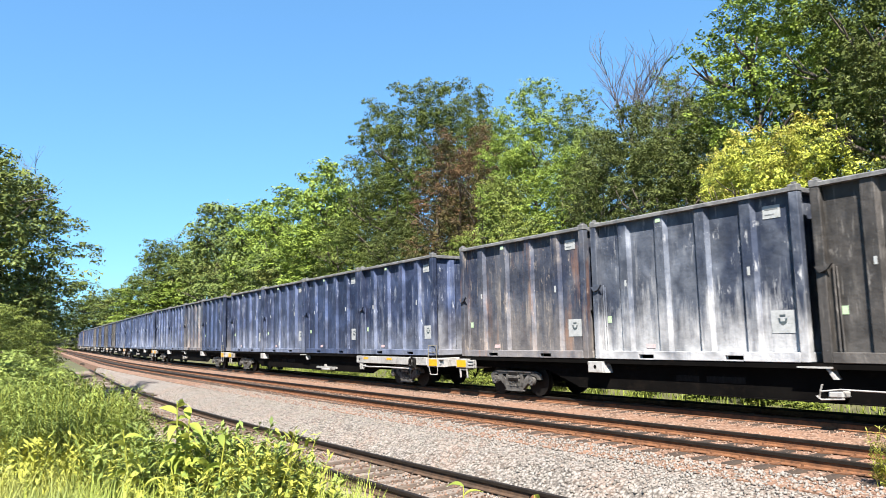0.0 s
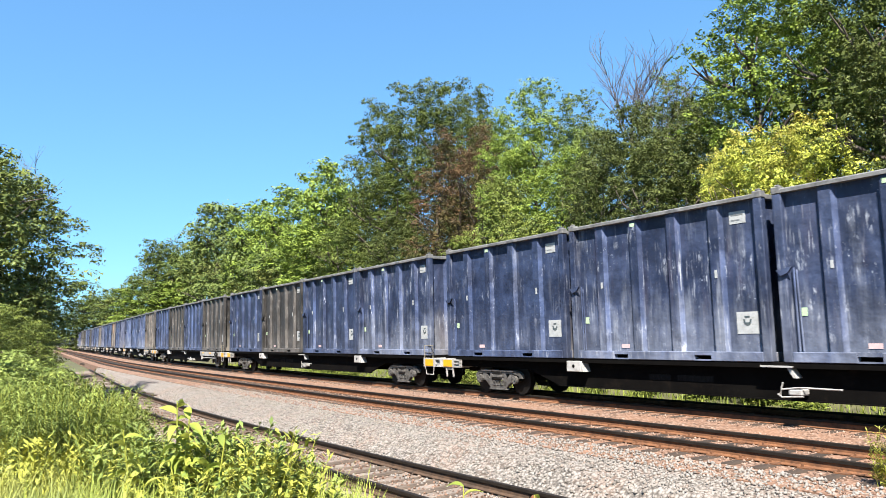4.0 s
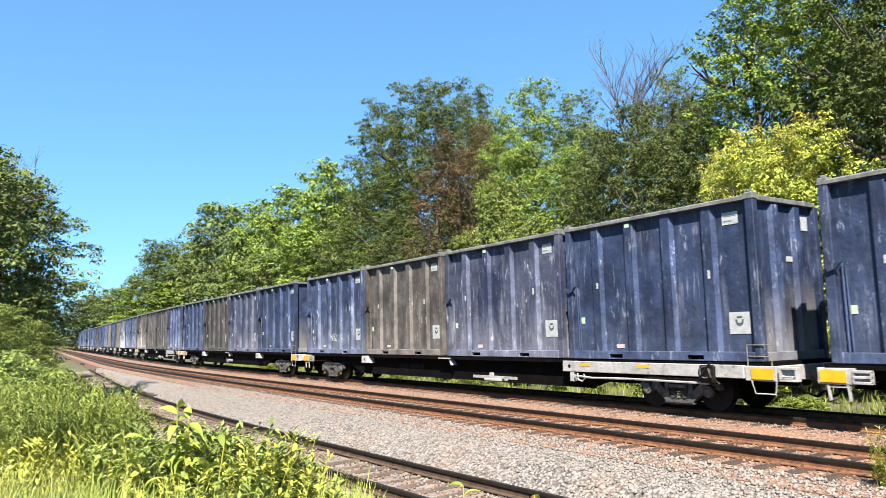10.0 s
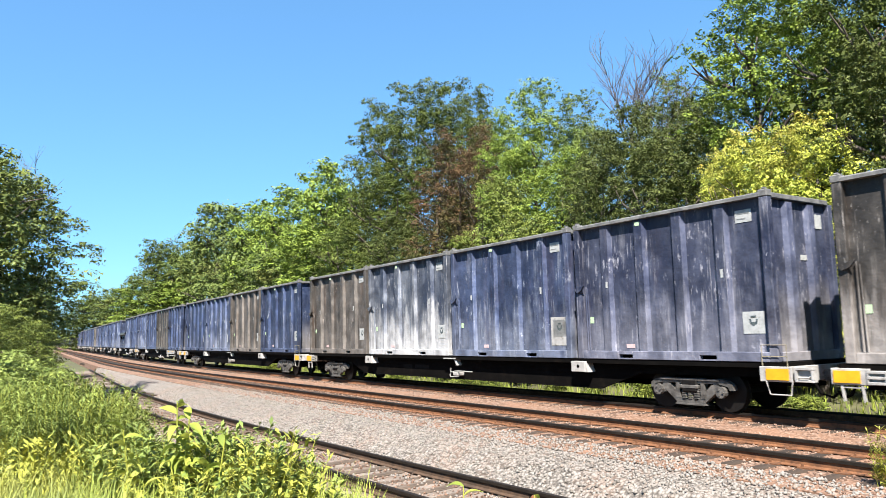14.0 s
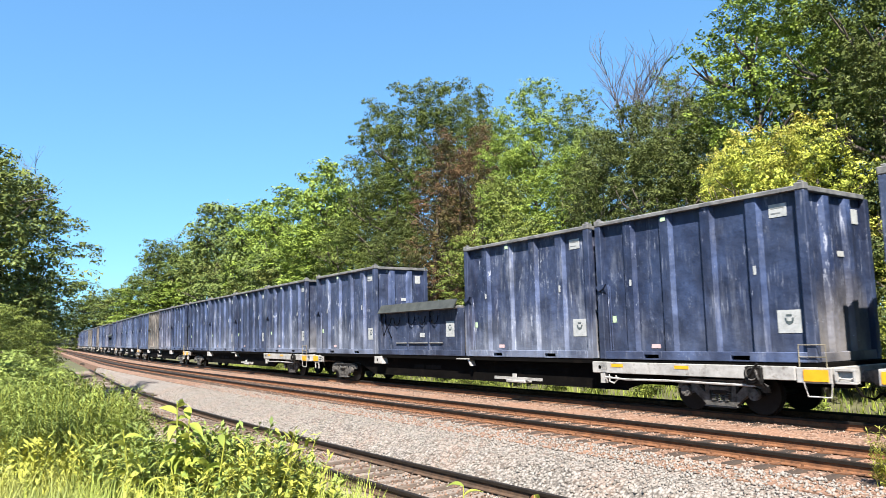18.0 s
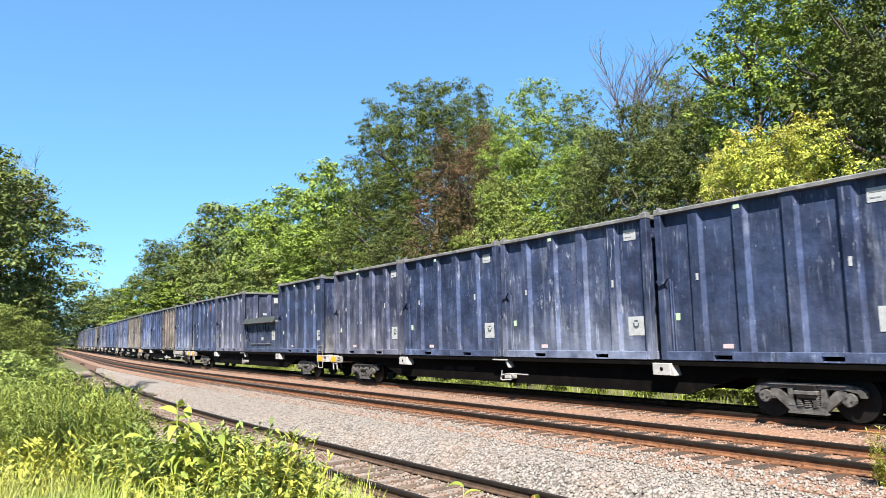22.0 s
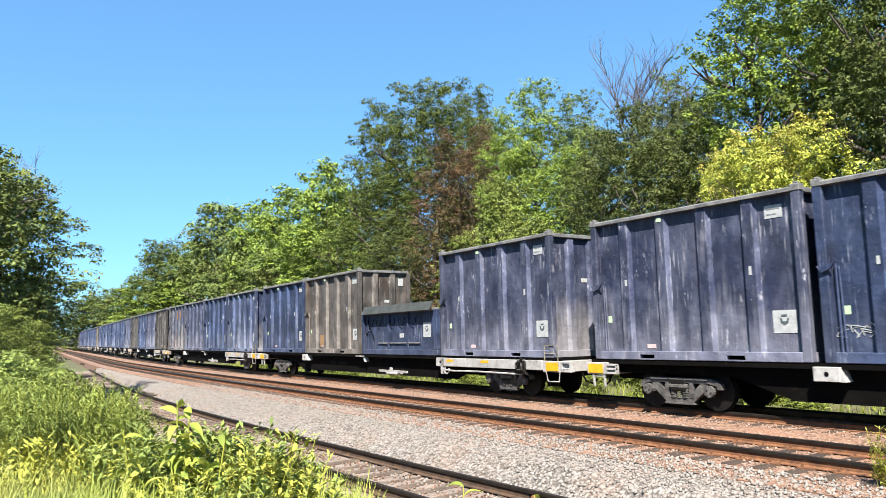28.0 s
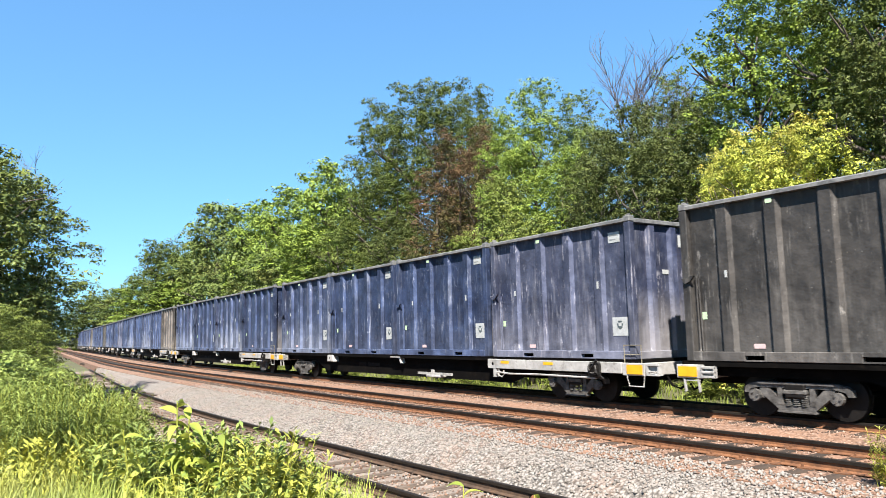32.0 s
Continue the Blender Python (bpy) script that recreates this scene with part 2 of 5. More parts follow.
def broad_leaf(name):
    """A leaf colour that changes from leaf to leaf, with pale veins."""
    m, t, b = material(name, 0.5, 0, 0.2)
    o = t.nodes.new("ShaderNodeObjectInfo")
    c = ramp(t, o.outputs["Random"], ((0.0, (0.17, 0.215, 0.036)), (0.5, (0.30, 0.34, 0.055)), (1.0, (0.42, 0.41, 0.085))))
    c = mix(t, ramp(t, tex(t, 5.0, 4, 0.7), ((0.4, 0.0), (0.7, 0.4))), c, (0.1452, 0.1716, 0.033))
    t.links.new(c, b.inputs["Base Color"])
    bump(t, b, tex(t, 12.0, 3, 0.6), 0.4, 0.03)
    tr = t.nodes.new("ShaderNodeBsdfTranslucent")
    t.links.new(c, tr.inputs[0])
    ms = t.nodes.new("ShaderNodeMixShader")
    ms.inputs[0].default_value = 0.3
    t.links.new(b.outputs[0], ms.inputs[1])
    t.links.new(tr.outputs[0], ms.inputs[2])
    t.links.new(ms.outputs[0], t.nodes["Material Output"].inputs[0])
    return m


def leafy(name, r, g, bl, patch=None, spread=0.28):
    r, bl = r * 1.16, bl * 0.92
    lo = tuple(v * (1 - spread) for v in (r, g, bl))
    hi = tuple(v * (1 + spread) for v in (r, g, bl))
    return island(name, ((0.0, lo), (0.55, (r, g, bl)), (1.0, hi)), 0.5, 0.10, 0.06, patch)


M_STONE = island("stones", ((0.0, (0.1056, 0.0924, 0.0805)), (0.25, (0.1716, 0.1538, 0.1366)), (0.85, (0.2079, 0.1881, 0.169)), (1.0, (0.1848, 0.1419, 0.1155))))
M_YARD = plain("siding_dirt", (0.0858, 0.066, 0.0528), (0.2112, 0.1716, 0.1419), 2.0, 0.95, relief=0.8, stain=(0.132, 0.0792, 0.0528))
M_STONE_RUST = island("rusty_stones", ((0.0, (0.0792, 0.0429, 0.0277)), (0.6, (0.1914, 0.1188, 0.0845)), (1.0, (0.2508, 0.1881, 0.1518))))
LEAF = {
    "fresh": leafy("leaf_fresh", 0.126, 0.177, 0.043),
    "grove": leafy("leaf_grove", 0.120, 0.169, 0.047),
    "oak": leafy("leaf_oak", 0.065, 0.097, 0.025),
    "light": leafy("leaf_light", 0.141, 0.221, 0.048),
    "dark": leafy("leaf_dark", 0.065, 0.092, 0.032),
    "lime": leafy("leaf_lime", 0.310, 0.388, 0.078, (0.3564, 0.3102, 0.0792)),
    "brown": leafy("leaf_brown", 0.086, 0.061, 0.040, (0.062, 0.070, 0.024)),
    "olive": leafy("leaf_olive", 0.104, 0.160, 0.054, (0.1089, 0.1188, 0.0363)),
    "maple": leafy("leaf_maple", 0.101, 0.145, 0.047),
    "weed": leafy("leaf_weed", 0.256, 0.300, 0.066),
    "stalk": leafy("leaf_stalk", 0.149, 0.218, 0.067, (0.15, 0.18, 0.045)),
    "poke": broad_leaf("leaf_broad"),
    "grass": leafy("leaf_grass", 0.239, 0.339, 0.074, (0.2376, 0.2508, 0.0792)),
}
M_SOIL = plain("soil", (0.0363, 0.033, 0.0198), (0.0924, 0.0891, 0.0396), 0.8, 0.95, stain=(0.0462, 0.066, 0.0198))


# ---- mesh helpers ----
class Shape:
    """Collects vertices and faces for one mesh."""

    def __init__(self):
        self.v, self.f = [], []

    def add(self, verts, faces):
        n = len(self.v)
        self.v += [tuple(p) for p in verts]
        self.f += [tuple(i + n for i in q) for q in faces]
        return self

    def box(self, x0, x1, y0, y1, z0, z1, bevel=0.0):
        if bevel <= 0:
            vs = [(x, y, z) for x in (x0, x1) for y in (y0, y1) for z in (z0, z1)]
            return self.add(vs, [(0, 1, 3, 2), (4, 6, 7, 5), (0, 4, 5, 1), (2, 3, 7, 6), (0, 2, 6, 4), (1, 5, 7, 3)])
        bm = bmesh.new()
        bmesh.ops.create_cube(bm, size=1)
        for w in bm.verts:
            w.co = Vector(((x0 + x1) / 2 + w.co.x * (x1 - x0), (y0 + y1) / 2 + w.co.y * (y1 - y0), (z0 + z1) / 2 + w.co.z * (z1 - z0)))
        bmesh.ops.bevel(bm, geom=list(bm.edges), offset=bevel, segments=1, affect="EDGES")
        bm.verts.index_update()
        self.add([w.co for w in bm.verts], [[w.index for w in q.verts] for q in bm.faces])
        bm.free()
        return self

    def prism(self, outline, a, b, axis="y"):
        """An outline in the other two axes, extruded from a to b along the axis."""
        n = len(outline)
        put = {"y": lambda p, q, w: (p, w, q), "x": lambda p, q, w: (w, p, q), "z": lambda p, q, w: (p, q, w)}[axis]
        vs = [put(p, q, w) for w in (a, b) for p, q in outline]
        fs = [tuple(range(n)), tuple(range(2 * n - 1, n - 1, -1))] + [(i, i + n, (i + 1) % n + n, (i + 1) % n) for i in range(n)]
        return self.add(vs, fs)

    def tube(self, points, radius, sides=6, taper=None):
        pts = [Vector(p) for p in points]
        n = len(pts)
        vs = []
        for i, p in enumerate(pts):
            along = (pts[min(i + 1, n - 1)] - pts[max(i - 1, 0)]).normalized()
            side = along.orthogonal().normalized()
            up = along.cross(side)
            r = radius if taper is None else radius + (taper - radius) * i / (n - 1)
            vs += [p + (side * math.cos(k * math.tau / sides) + up * math.sin(k * math.tau / sides)) * r for k in range(sides)]
        fs = [(i * sides + k, i * sides + (k + 1) % sides, (i + 1) * sides + (k + 1) % sides, (i + 1) * sides + k) for i in range(n - 1) for k in range(sides)]
        fs += [tuple(range(sides - 1, -1, -1)), tuple((n - 1) * sides + k for k in range(sides))]
        return self.add(vs, fs)

    def wheel(self, x, y0, y1, z, radius, sides=20):
        ring = [(x + radius * math.cos(k * math.tau / sides), z + radius * math.sin(k * math.tau / sides)) for k in range(sides)]
        return self.prism(ring, y0, y1, "y")

    def mesh(self, name, mat, smooth=False):
        me = bpy.data.meshes.new(name)
        me.from_pydata(self.v, [], self.f)
        if smooth:
            me.polygons.foreach_set("use_smooth", [True] * len(me.polygons))
        else:
            bm = bmesh.new()
            bm.from_mesh(me)
            bmesh.ops.recalc_face_normals(bm, faces=bm.faces)
            bm.to_mesh(me)
            bm.free()
        me.materials.append(mat)
        me.update()
        return me


def part(name, shape, mat, parent, label="", smooth=False):
    """One mesh object under a thing or a part; shape may also be a ready mesh."""
    me = shape.mesh(name, mat, smooth) if isinstance(shape, Shape) else shape
    ob = new(name, me)
    ob.parent = parent
    return tagged(ob, label)


def empty(name, m=None, **tags):
    ob = new(name)
    ob.empty_display_size = 0.3
    if m is not None:
        ob.matrix_basis = m
    return tagged(ob, **tags)


def quads_mesh(name, verts, mat):
    """A mesh of loose faces from an array of shape (n, corners, 3)."""
    n, k = len(verts), len(verts[0])
    me = bpy.data.meshes.new(name)
    me.vertices.add(n * k)
    me.vertices.foreach_set("co", np.asarray(verts, np.float32).ravel())
    me.loops.add(n * k)
    me.loops.foreach_set("vertex_index", np.arange(n * k, dtype=np.int32))
    me.polygons.add(n)
    me.polygons.foreach_set("loop_start", np.arange(0, n * k, k, dtype=np.int32))
    me.materials.append(mat)
    me.update(calc_edges=True)
    return me


# ---- the line of the tracks ----
CURVE, CURVE2, CURVE3, GRADE = 6.046e-4, -9.465e-6, 4.88e-8, 0.00187
TRAIN_Y, MAIN_OFF, TRAIN_Z = 14.314 + 1.30, -4.055, 0.044
S_MIN, S_MAX = -960.0, 760.0


def bend(s):
    """Heading of the line at s metres along it; it bends away from the camera in the distance and runs straight ahead."""
    u = np.clip(s, -86.0, 0.0)
    return CURVE * np.clip(s, -86.0, 25.0) + CURVE2 * u * u / 2 + CURVE3 * u ** 3 / 6 + np.clip(s + 420.0, -400.0, 0.0) * 0.0012


_S = np.arange(S_MIN, S_MAX + 0.01, 0.5)
_H = bend(_S)
_X = np.concatenate([[0], np.cumsum(np.cos((_H[1:] + _H[:-1]) / 2) * 0.5)])
_Y = np.concatenate([[0], np.cumsum(np.sin((_H[1:] + _H[:-1]) / 2) * 0.5)])
_X -= np.interp(0, _S, _X)
_Y -= np.interp(0, _S, _Y)


def on_line(s, off=0.0, z=0.0):
    """The place at s along the line, off metres beside the train's centre line (minus: towards the camera)."""
    h = np.interp(s, _S, _H)
    return (float(np.interp(s, _S, _X) - off * math.sin(h)), float(TRAIN_Y + np.interp(s, _S, _Y) + off * math.cos(h)), float(z + GRADE * s)), float(h)


def ribbon(name, profile, s_values, mat, closed=True, off=0.0, z=0.0):
    """Sweeps a profile of (beside, height) along the line."""
    sh = Shape()
    n = len(profile)
    vs = [on_line(s, off + p, z + q)[0] for s in s_values for p, q in profile]
    m = n if closed else n - 1
    fs = [(i * n + k, i * n + (k + 1) % n, (i + 1) * n + (k + 1) % n, (i + 1) * n + k) for i in range(len(s_values) - 1) for k in range(m)]
    sh.add(vs, fs)
    return sh.mesh(name, mat)


def siding(x):
    """Centre line of the siding: y at x, with its slope."""
    u = min(max(x, -48.0), 8.0)
    f = 14.314 - 6.272 - 0.75 + 0.0695 * u + 0.00174 * u * u
    g = 0.0695 + 0.00348 * u
    return f + g * (x - u), g


SIDING_Z = -0.468


# ---- ground ----
def ground_z(x, y):
    """Height of the ground: a bed under the tracks, a bank up to the camera, a slope behind the train."""
    s = min(max(x, S_MIN), S_MAX)
    (lx, ly, lz), _ = on_line(s)
    side = y - ly
    z = -0.78 + GRADE * max(min(s, 60.0), -400.0)
    if side > 6.5:
        z += 0.055 * min(side - 6.5, 60.0) + 0.35 * (1 - math.exp(-(side - 6.5) / 2.0))
    near = siding(max(min(x, 30.0), -70.0))[0] - 2.0 - y
    if near > 0:
        z += min(near * 0.20, 0.95) + 0.25 * noise.noise((x * 0.3, y * 0.3, 0.0)) * min(near, 1.0)
    return z


def build_ground():
    xs = np.concatenate([[-3000, -2000, -1400], np.arange(-1000, -120, 40), np.arange(-120, 24, 1.5), np.arange(24, 780, 36), [1000, 1600, 3000]])
    ys = np.concatenate([[-3000, -1500, -600, -250, -120, -60, -35], np.arange(-20, 40, 1.2), np.arange(42, 120, 8), [150, 220, 320, 450, 700, 1200, 2000, 3000]])
    sh = Shape()
    n = len(ys)
    sh.add([(x, y, ground_z(x, y)) for x in xs for y in ys], [(i * n + k, (i + 1) * n + k, (i + 1) * n + k + 1, i * n + k + 1) for i in range(len(xs) - 1) for k in range(n - 1)])
    g = new("ground", sh.mesh("ground", M_SOIL, True))
    tagged(g, "rough weedy earth beside the railway lines", "ground", kind="structure")


build_ground()

LONG = np.concatenate([np.arange(S_MIN, -300, 12), np.arange(-300, -60, 4), np.arange(-60, 12, 1.0), np.arange(12, 60, 4), np.arange(60, S_MAX, 20)])
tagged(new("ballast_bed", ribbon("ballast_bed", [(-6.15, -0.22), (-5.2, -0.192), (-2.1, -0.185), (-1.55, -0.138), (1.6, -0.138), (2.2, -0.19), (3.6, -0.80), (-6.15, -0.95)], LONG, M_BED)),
       "rust-stained stone ballast under the two main tracks", "ballast", kind="structure")


def build_shoulder():
    xs = np.arange(-75, 40, 1.0)
    stone, dirt = [], []
    for x in xs:
        (px, py, pz), _ = on_line(x, -6.05)
        sy, g = siding(x)
        zs = SIDING_Z - 0.20 + GRADE * x
        mid = max(py - 1.0, sy + 1.35)
        edge = sy + 1.1 + 0.15 * math.sin(x * 1.7) + 0.1 * math.sin(x * 4.1)
        stone += [(x, py + 0.15, pz - 0.225), (x, mid, pz - 0.30), (x, sy + 1.25, zs), (x, edge - 0.3, zs - 0.02), (x, edge - 0.4, zs - 0.2)]
        dirt += [(x, sy + 1.6, zs - 0.06), (x, edge, zs - 0.008), (x, sy, zs - 0.01), (x, sy - 1.5, zs - 0.04), (x, sy - 2.3, zs - 0.5)]
    n = 5
    faces = [(i * n + k, (i + 1) * n + k, (i + 1) * n + k + 1, i * n + k + 1) for i in range(len(xs) - 1) for k in range(n - 1)]
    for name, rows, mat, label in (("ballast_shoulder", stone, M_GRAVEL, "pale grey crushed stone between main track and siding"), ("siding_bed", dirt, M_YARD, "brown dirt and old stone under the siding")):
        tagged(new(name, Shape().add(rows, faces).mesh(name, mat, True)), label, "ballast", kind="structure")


build_shoulder()

RAIL_OUT = [(-0.07, -0.172), (-0.07, -0.16), (-0.012, -0.14), (-0.010, -0.045), (-0.036, -0.035), (-0.036, -0.012), (0.036, -0.012), (0.036, -0.035), (0.010, -0.045), (0.012, -0.14), (0.07, -0.16), (0.07, -0.172)]
RAIL_TOP = [(-0.0375, -0.052), (-0.0375, -0.007), (-0.026, 0.0), (0.026, 0.0), (0.0375, -0.007), (0.0375, -0.052)]


def build_track(name, off, z, label):
    track = empty(name, label=label, category="railway track", kind="structure")
    for side in (-0.7525, 0.7525):
        rail = part("rail", ribbon("rail", RAIL_OUT, LONG, M_RAIL, off=off + side, z=z), None, track)
        part("rail_head", ribbon("rail_head", RAIL_TOP, LONG, M_HEAD, off=off + side, z=z), None, rail)
    return track


TRACK_TRAIN = build_track("track_far", 0.0, TRAIN_Z, "rusty steel rails of the track that carries the train")
TRACK_MAIN = build_track("track_main", MAIN_OFF, 0.0, "empty rusty main track on stained timber ties")


def build_siding():
    track = empty("track_siding", label="old rusty siding with grey split timber ties", category="railway track", kind="structure")
    xs = np.arange(-75, 41, 1.0)
    for side in (-0.7525, 0.7525):
        for name, prof, mat in (("rail", RAIL_OUT, M_OLDRAIL), ("rail_head", RAIL_TOP, M_HEAD)):
            sh = Shape()
            n = len(prof)
            vs = []
            for x in xs:
                y, g = siding(x)
                h = math.atan(g)
                vs += [(x - (side + p) * math.sin(h), y + (side + p) * math.cos(h), SIDING_Z + GRADE * x + q) for p, q in prof]
            sh.add(vs, [(i * n + k, i * n + (k + 1) % n, (i + 1) * n + (k + 1) % n, (i + 1) * n + k) for i in range(len(xs) - 1) for k in range(n)])
            ob = part(name, sh, mat, track if name == "rail" else ob)
    return track


TRACK_SIDING = build_siding()

# ---- freight containers ----
CL, CW, CH = 5.88, 2.60, 3.62      # length, width, height
PITCH_S, PITCH_CAR = 6.131, 25.665
RIB_X = (-1.83, -0.65, 0.53, 1.71)


def rib_mesh(x, y, side, z0, z1, mat, rubbed):
    """A pressed hat-section rib on a side wall, its top end sloped back and its slanted sun-side flank coloured paler
    as if sunlit.
    """
    o = [(x - 0.17, y), (x - 0.14, y + side * 0.11), (x + 0.11, y + side * 0.11), (x + 0.18, y)]
    sh = Shape()
    sh.add([(p, q, z0) for p, q in o] + [(p, q, z1) for p, q in o],
           [(0, 1, 5, 4), (1, 2, 6, 5), (2, 3, 7, 6), (3, 2, 1, 0), (4, 5, 6, 7)])
    me = sh.mesh("rib", mat)
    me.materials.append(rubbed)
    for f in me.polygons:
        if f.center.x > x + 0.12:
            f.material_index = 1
    return me


def end_rib(y, x, side, z0, z1):
    o = [(y - 0.17, x), (y - 0.10, x + side * 0.10), (y + 0.10, x + side * 0.10), (y + 0.17, x)]
    sh = Shape()
    sh.add([(q, p, z0) for p, q in o] + [(q, p, z1) for p, q in o], [(0, 1, 5, 4), (1, 2, 6, 5), (2, 3, 7, 6), (3, 2, 1, 0), (4, 5, 6, 7)])
    return sh


def crest(parent, x, y, z, size):
    """A shield-like device on a placard."""
    s = size
    part("crest", Shape().prism([(x - 0.26 * s, z + 0.12 * s), (x - 0.2 * s, z - 0.14 * s), (x, z - 0.26 * s), (x + 0.2 * s, z - 0.14 * s), (x + 0.26 * s, z + 0.12 * s),
                                 (x + 0.15 * s, z + 0.12 * s), (x + 0.12 * s, z - 0.06 * s), (x - 0.12 * s, z - 0.06 * s), (x - 0.15 * s, z + 0.12 * s)], y - 0.004, y - 0.010), M_CREST, parent)
    part("caption_bar", Shape().box(x - 0.16 * s, x + 0.16 * s, y - 0.010, y - 0.004, z + 0.2 * s, z + 0.3 * s), M_CREST, parent)


def make_container(code, label):
    """A tall open-top waste container with ribbed steel walls."""
    mat, rubbed = PAINTS[code], EDGES[code]
    c = empty("freight_container", label=label, category="container", group="containers on the train")
    h = CH
    w, l = CW / 2, CL / 2
    iy, ix = w - 0.15, l - 0.12
    outline = [(-ix, -iy), (ix, -iy), (ix, iy)]
    for x in reversed(RIB_X):
        outline += [(x + 0.21, iy), (x + 0.12, iy + 0.15), (x - 0.12, iy + 0.15), (x - 0.21, iy)]
    outline.append((-ix, iy))
    part("body", Shape().prism(outline, 0.12, h - 0.03, "z"), mat, c)
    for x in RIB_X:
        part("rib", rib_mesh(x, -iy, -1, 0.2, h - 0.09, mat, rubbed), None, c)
    for y in (-0.43, 0.43):
        part("end_rib", end_rib(y, ix, 1, 0.2, h - 0.16), rubbed, c)
    for x in (-l + 0.10, l - 0.10):
        for y in (-w + 0.09, w - 0.09):
            part("corner_post", Shape().box(x - 0.10, x + 0.10, y - 0.09, y + 0.09, 0.0, h - 0.1, 0.015), mat, c)
            if y < 0:
                part("corner_casting", Shape().box(x - 0.11, x + 0.11, y - 0.10, y + 0.10, h - 0.1, h + 0.06, 0.02).box(x - 0.05, x + 0.05, y - 0.05, y + 0.05, h + 0.06, h + 0.11, 0.015), M_RIM, c)
    for y, s in ((-w, 1), (w, -1)):
        part("top_rail", Shape().prism([(y - s * 0.012, h - 0.085), (y - s * 0.012, h - 0.015), (y + s * 0.02, h + 0.012), (y + s * 0.15, h + 0.012), (y + s * 0.15, h - 0.085)], -l + 0.2, l - 0.2, "x"), M_RIM, c)
        rail = Shape()
        edges = (-l + 0.2, -1.45, -1.0, 1.0, 1.45, l - 0.2)
        for a, b in ((0, 1), (2, 3), (4, 5)):
            rail.box(edges[a], edges[b], min(y, y + s * 0.15), max(y, y + s * 0.15), 0.0, 0.21, 0.012)
        for a, b in ((1, 2), (3, 4)):
            rail.box(edges[a], edges[b], min(y + s * .003, y + s * 0.147), max(y + s * .003, y + s * 0.147), 0.13, 0.205)
            rail.box(edges[a], edges[b], min(y + s * .003, y + s * 0.147), max(y + s * .003, y + s * 0.147), 0.005, 0.035)
        part("bottom_rail", rail, rubbed, c)
    for x in (-l, l - 0.16):
        part("top_rail", Shape().box(x, x + 0.16, -w + 0.165, w - 0.165, h - 0.12, h - 0.004, 0.015), M_RIM, c)
        part("bottom_rail", Shape().box(x, x + 0.15, -w + 0.19, w - 0.19, 0.0, 0.2, 0.012), rubbed, c)
    # locking gear of the rear door
    part("lock_rod", Shape().tube([(-l + 0.32, -iy - 0.05, 0.22), (-l + 0.31, -iy - 0.05, 1.95)], 0.022).tube([(-l + 0.40, -iy - 0.05, 0.22), (-l + 0.37, -iy - 0.05, 1.9)], 0.018), rubbed, c)
    part("latch", Shape().prism([(-l + 0.0, 1.92), (-l + 0.10, 1.78), (-l + 0.26, 1.84), (-l + 0.36, 1.96), (-l + 0.24, 1.95), (-l + 0.12, 1.90)], -w - 0.06, -w + 0.0), mat, c)
    y = -iy - 0.006
    big = part("placard", Shape().box(2.08, 2.60, y - 0.004, y + 0.012, 0.60, 1.08), M_PLACARD, c, "white placard with a dark shield device")
    crest(big, 2.34, y, 0.87, 0.40)
    top = part("number_plate", Shape().box(2.06, 2.46, y - 0.004, y + 0.012, 3.05, 3.33), M_PLACARD, c, "white plate with unreadable characters")
    part("character_bar", Shape().box(2.11, 2.41, y - 0.009, y - 0.0045, 3.235, 3.265).box(2.11, 2.32, y - 0.009, y - 0.0045, 3.12, 3.145), M_INK, top)
    for x, yy, z, a, b, tint in ((1.70, -iy - 0.116, 1.96, 0.032, 0.095, M_PLACARD), (-1.80, -iy - 0.116, 1.94, 0.03, 0.08, M_PLACARD), (-2.49, y, 1.03, 0.06, 0.085, M_PALEGREEN), (-1.17, y, 0.33, 0.13, 0.05, M_PINK), (-0.67, -iy - 0.116, 3.42, 0.07, 0.05, M_PALEGREEN)):
        part("sticker", Shape().box(x - a, x + a, yy - 0.004, yy + 0.012, z - b, z + b), tint, c)
    part("end_plate", Shape().box(ix + 0.003, ix + 0.015, 0.72, 0.98, 2.95, 3.28), M_PLACARD, c)
    part("end_sticker", Shape().box(ix + 0.003, ix + 0.015, 0.02, 0.26, 2.2, 2.32), M_PLACARD, c)
    return c


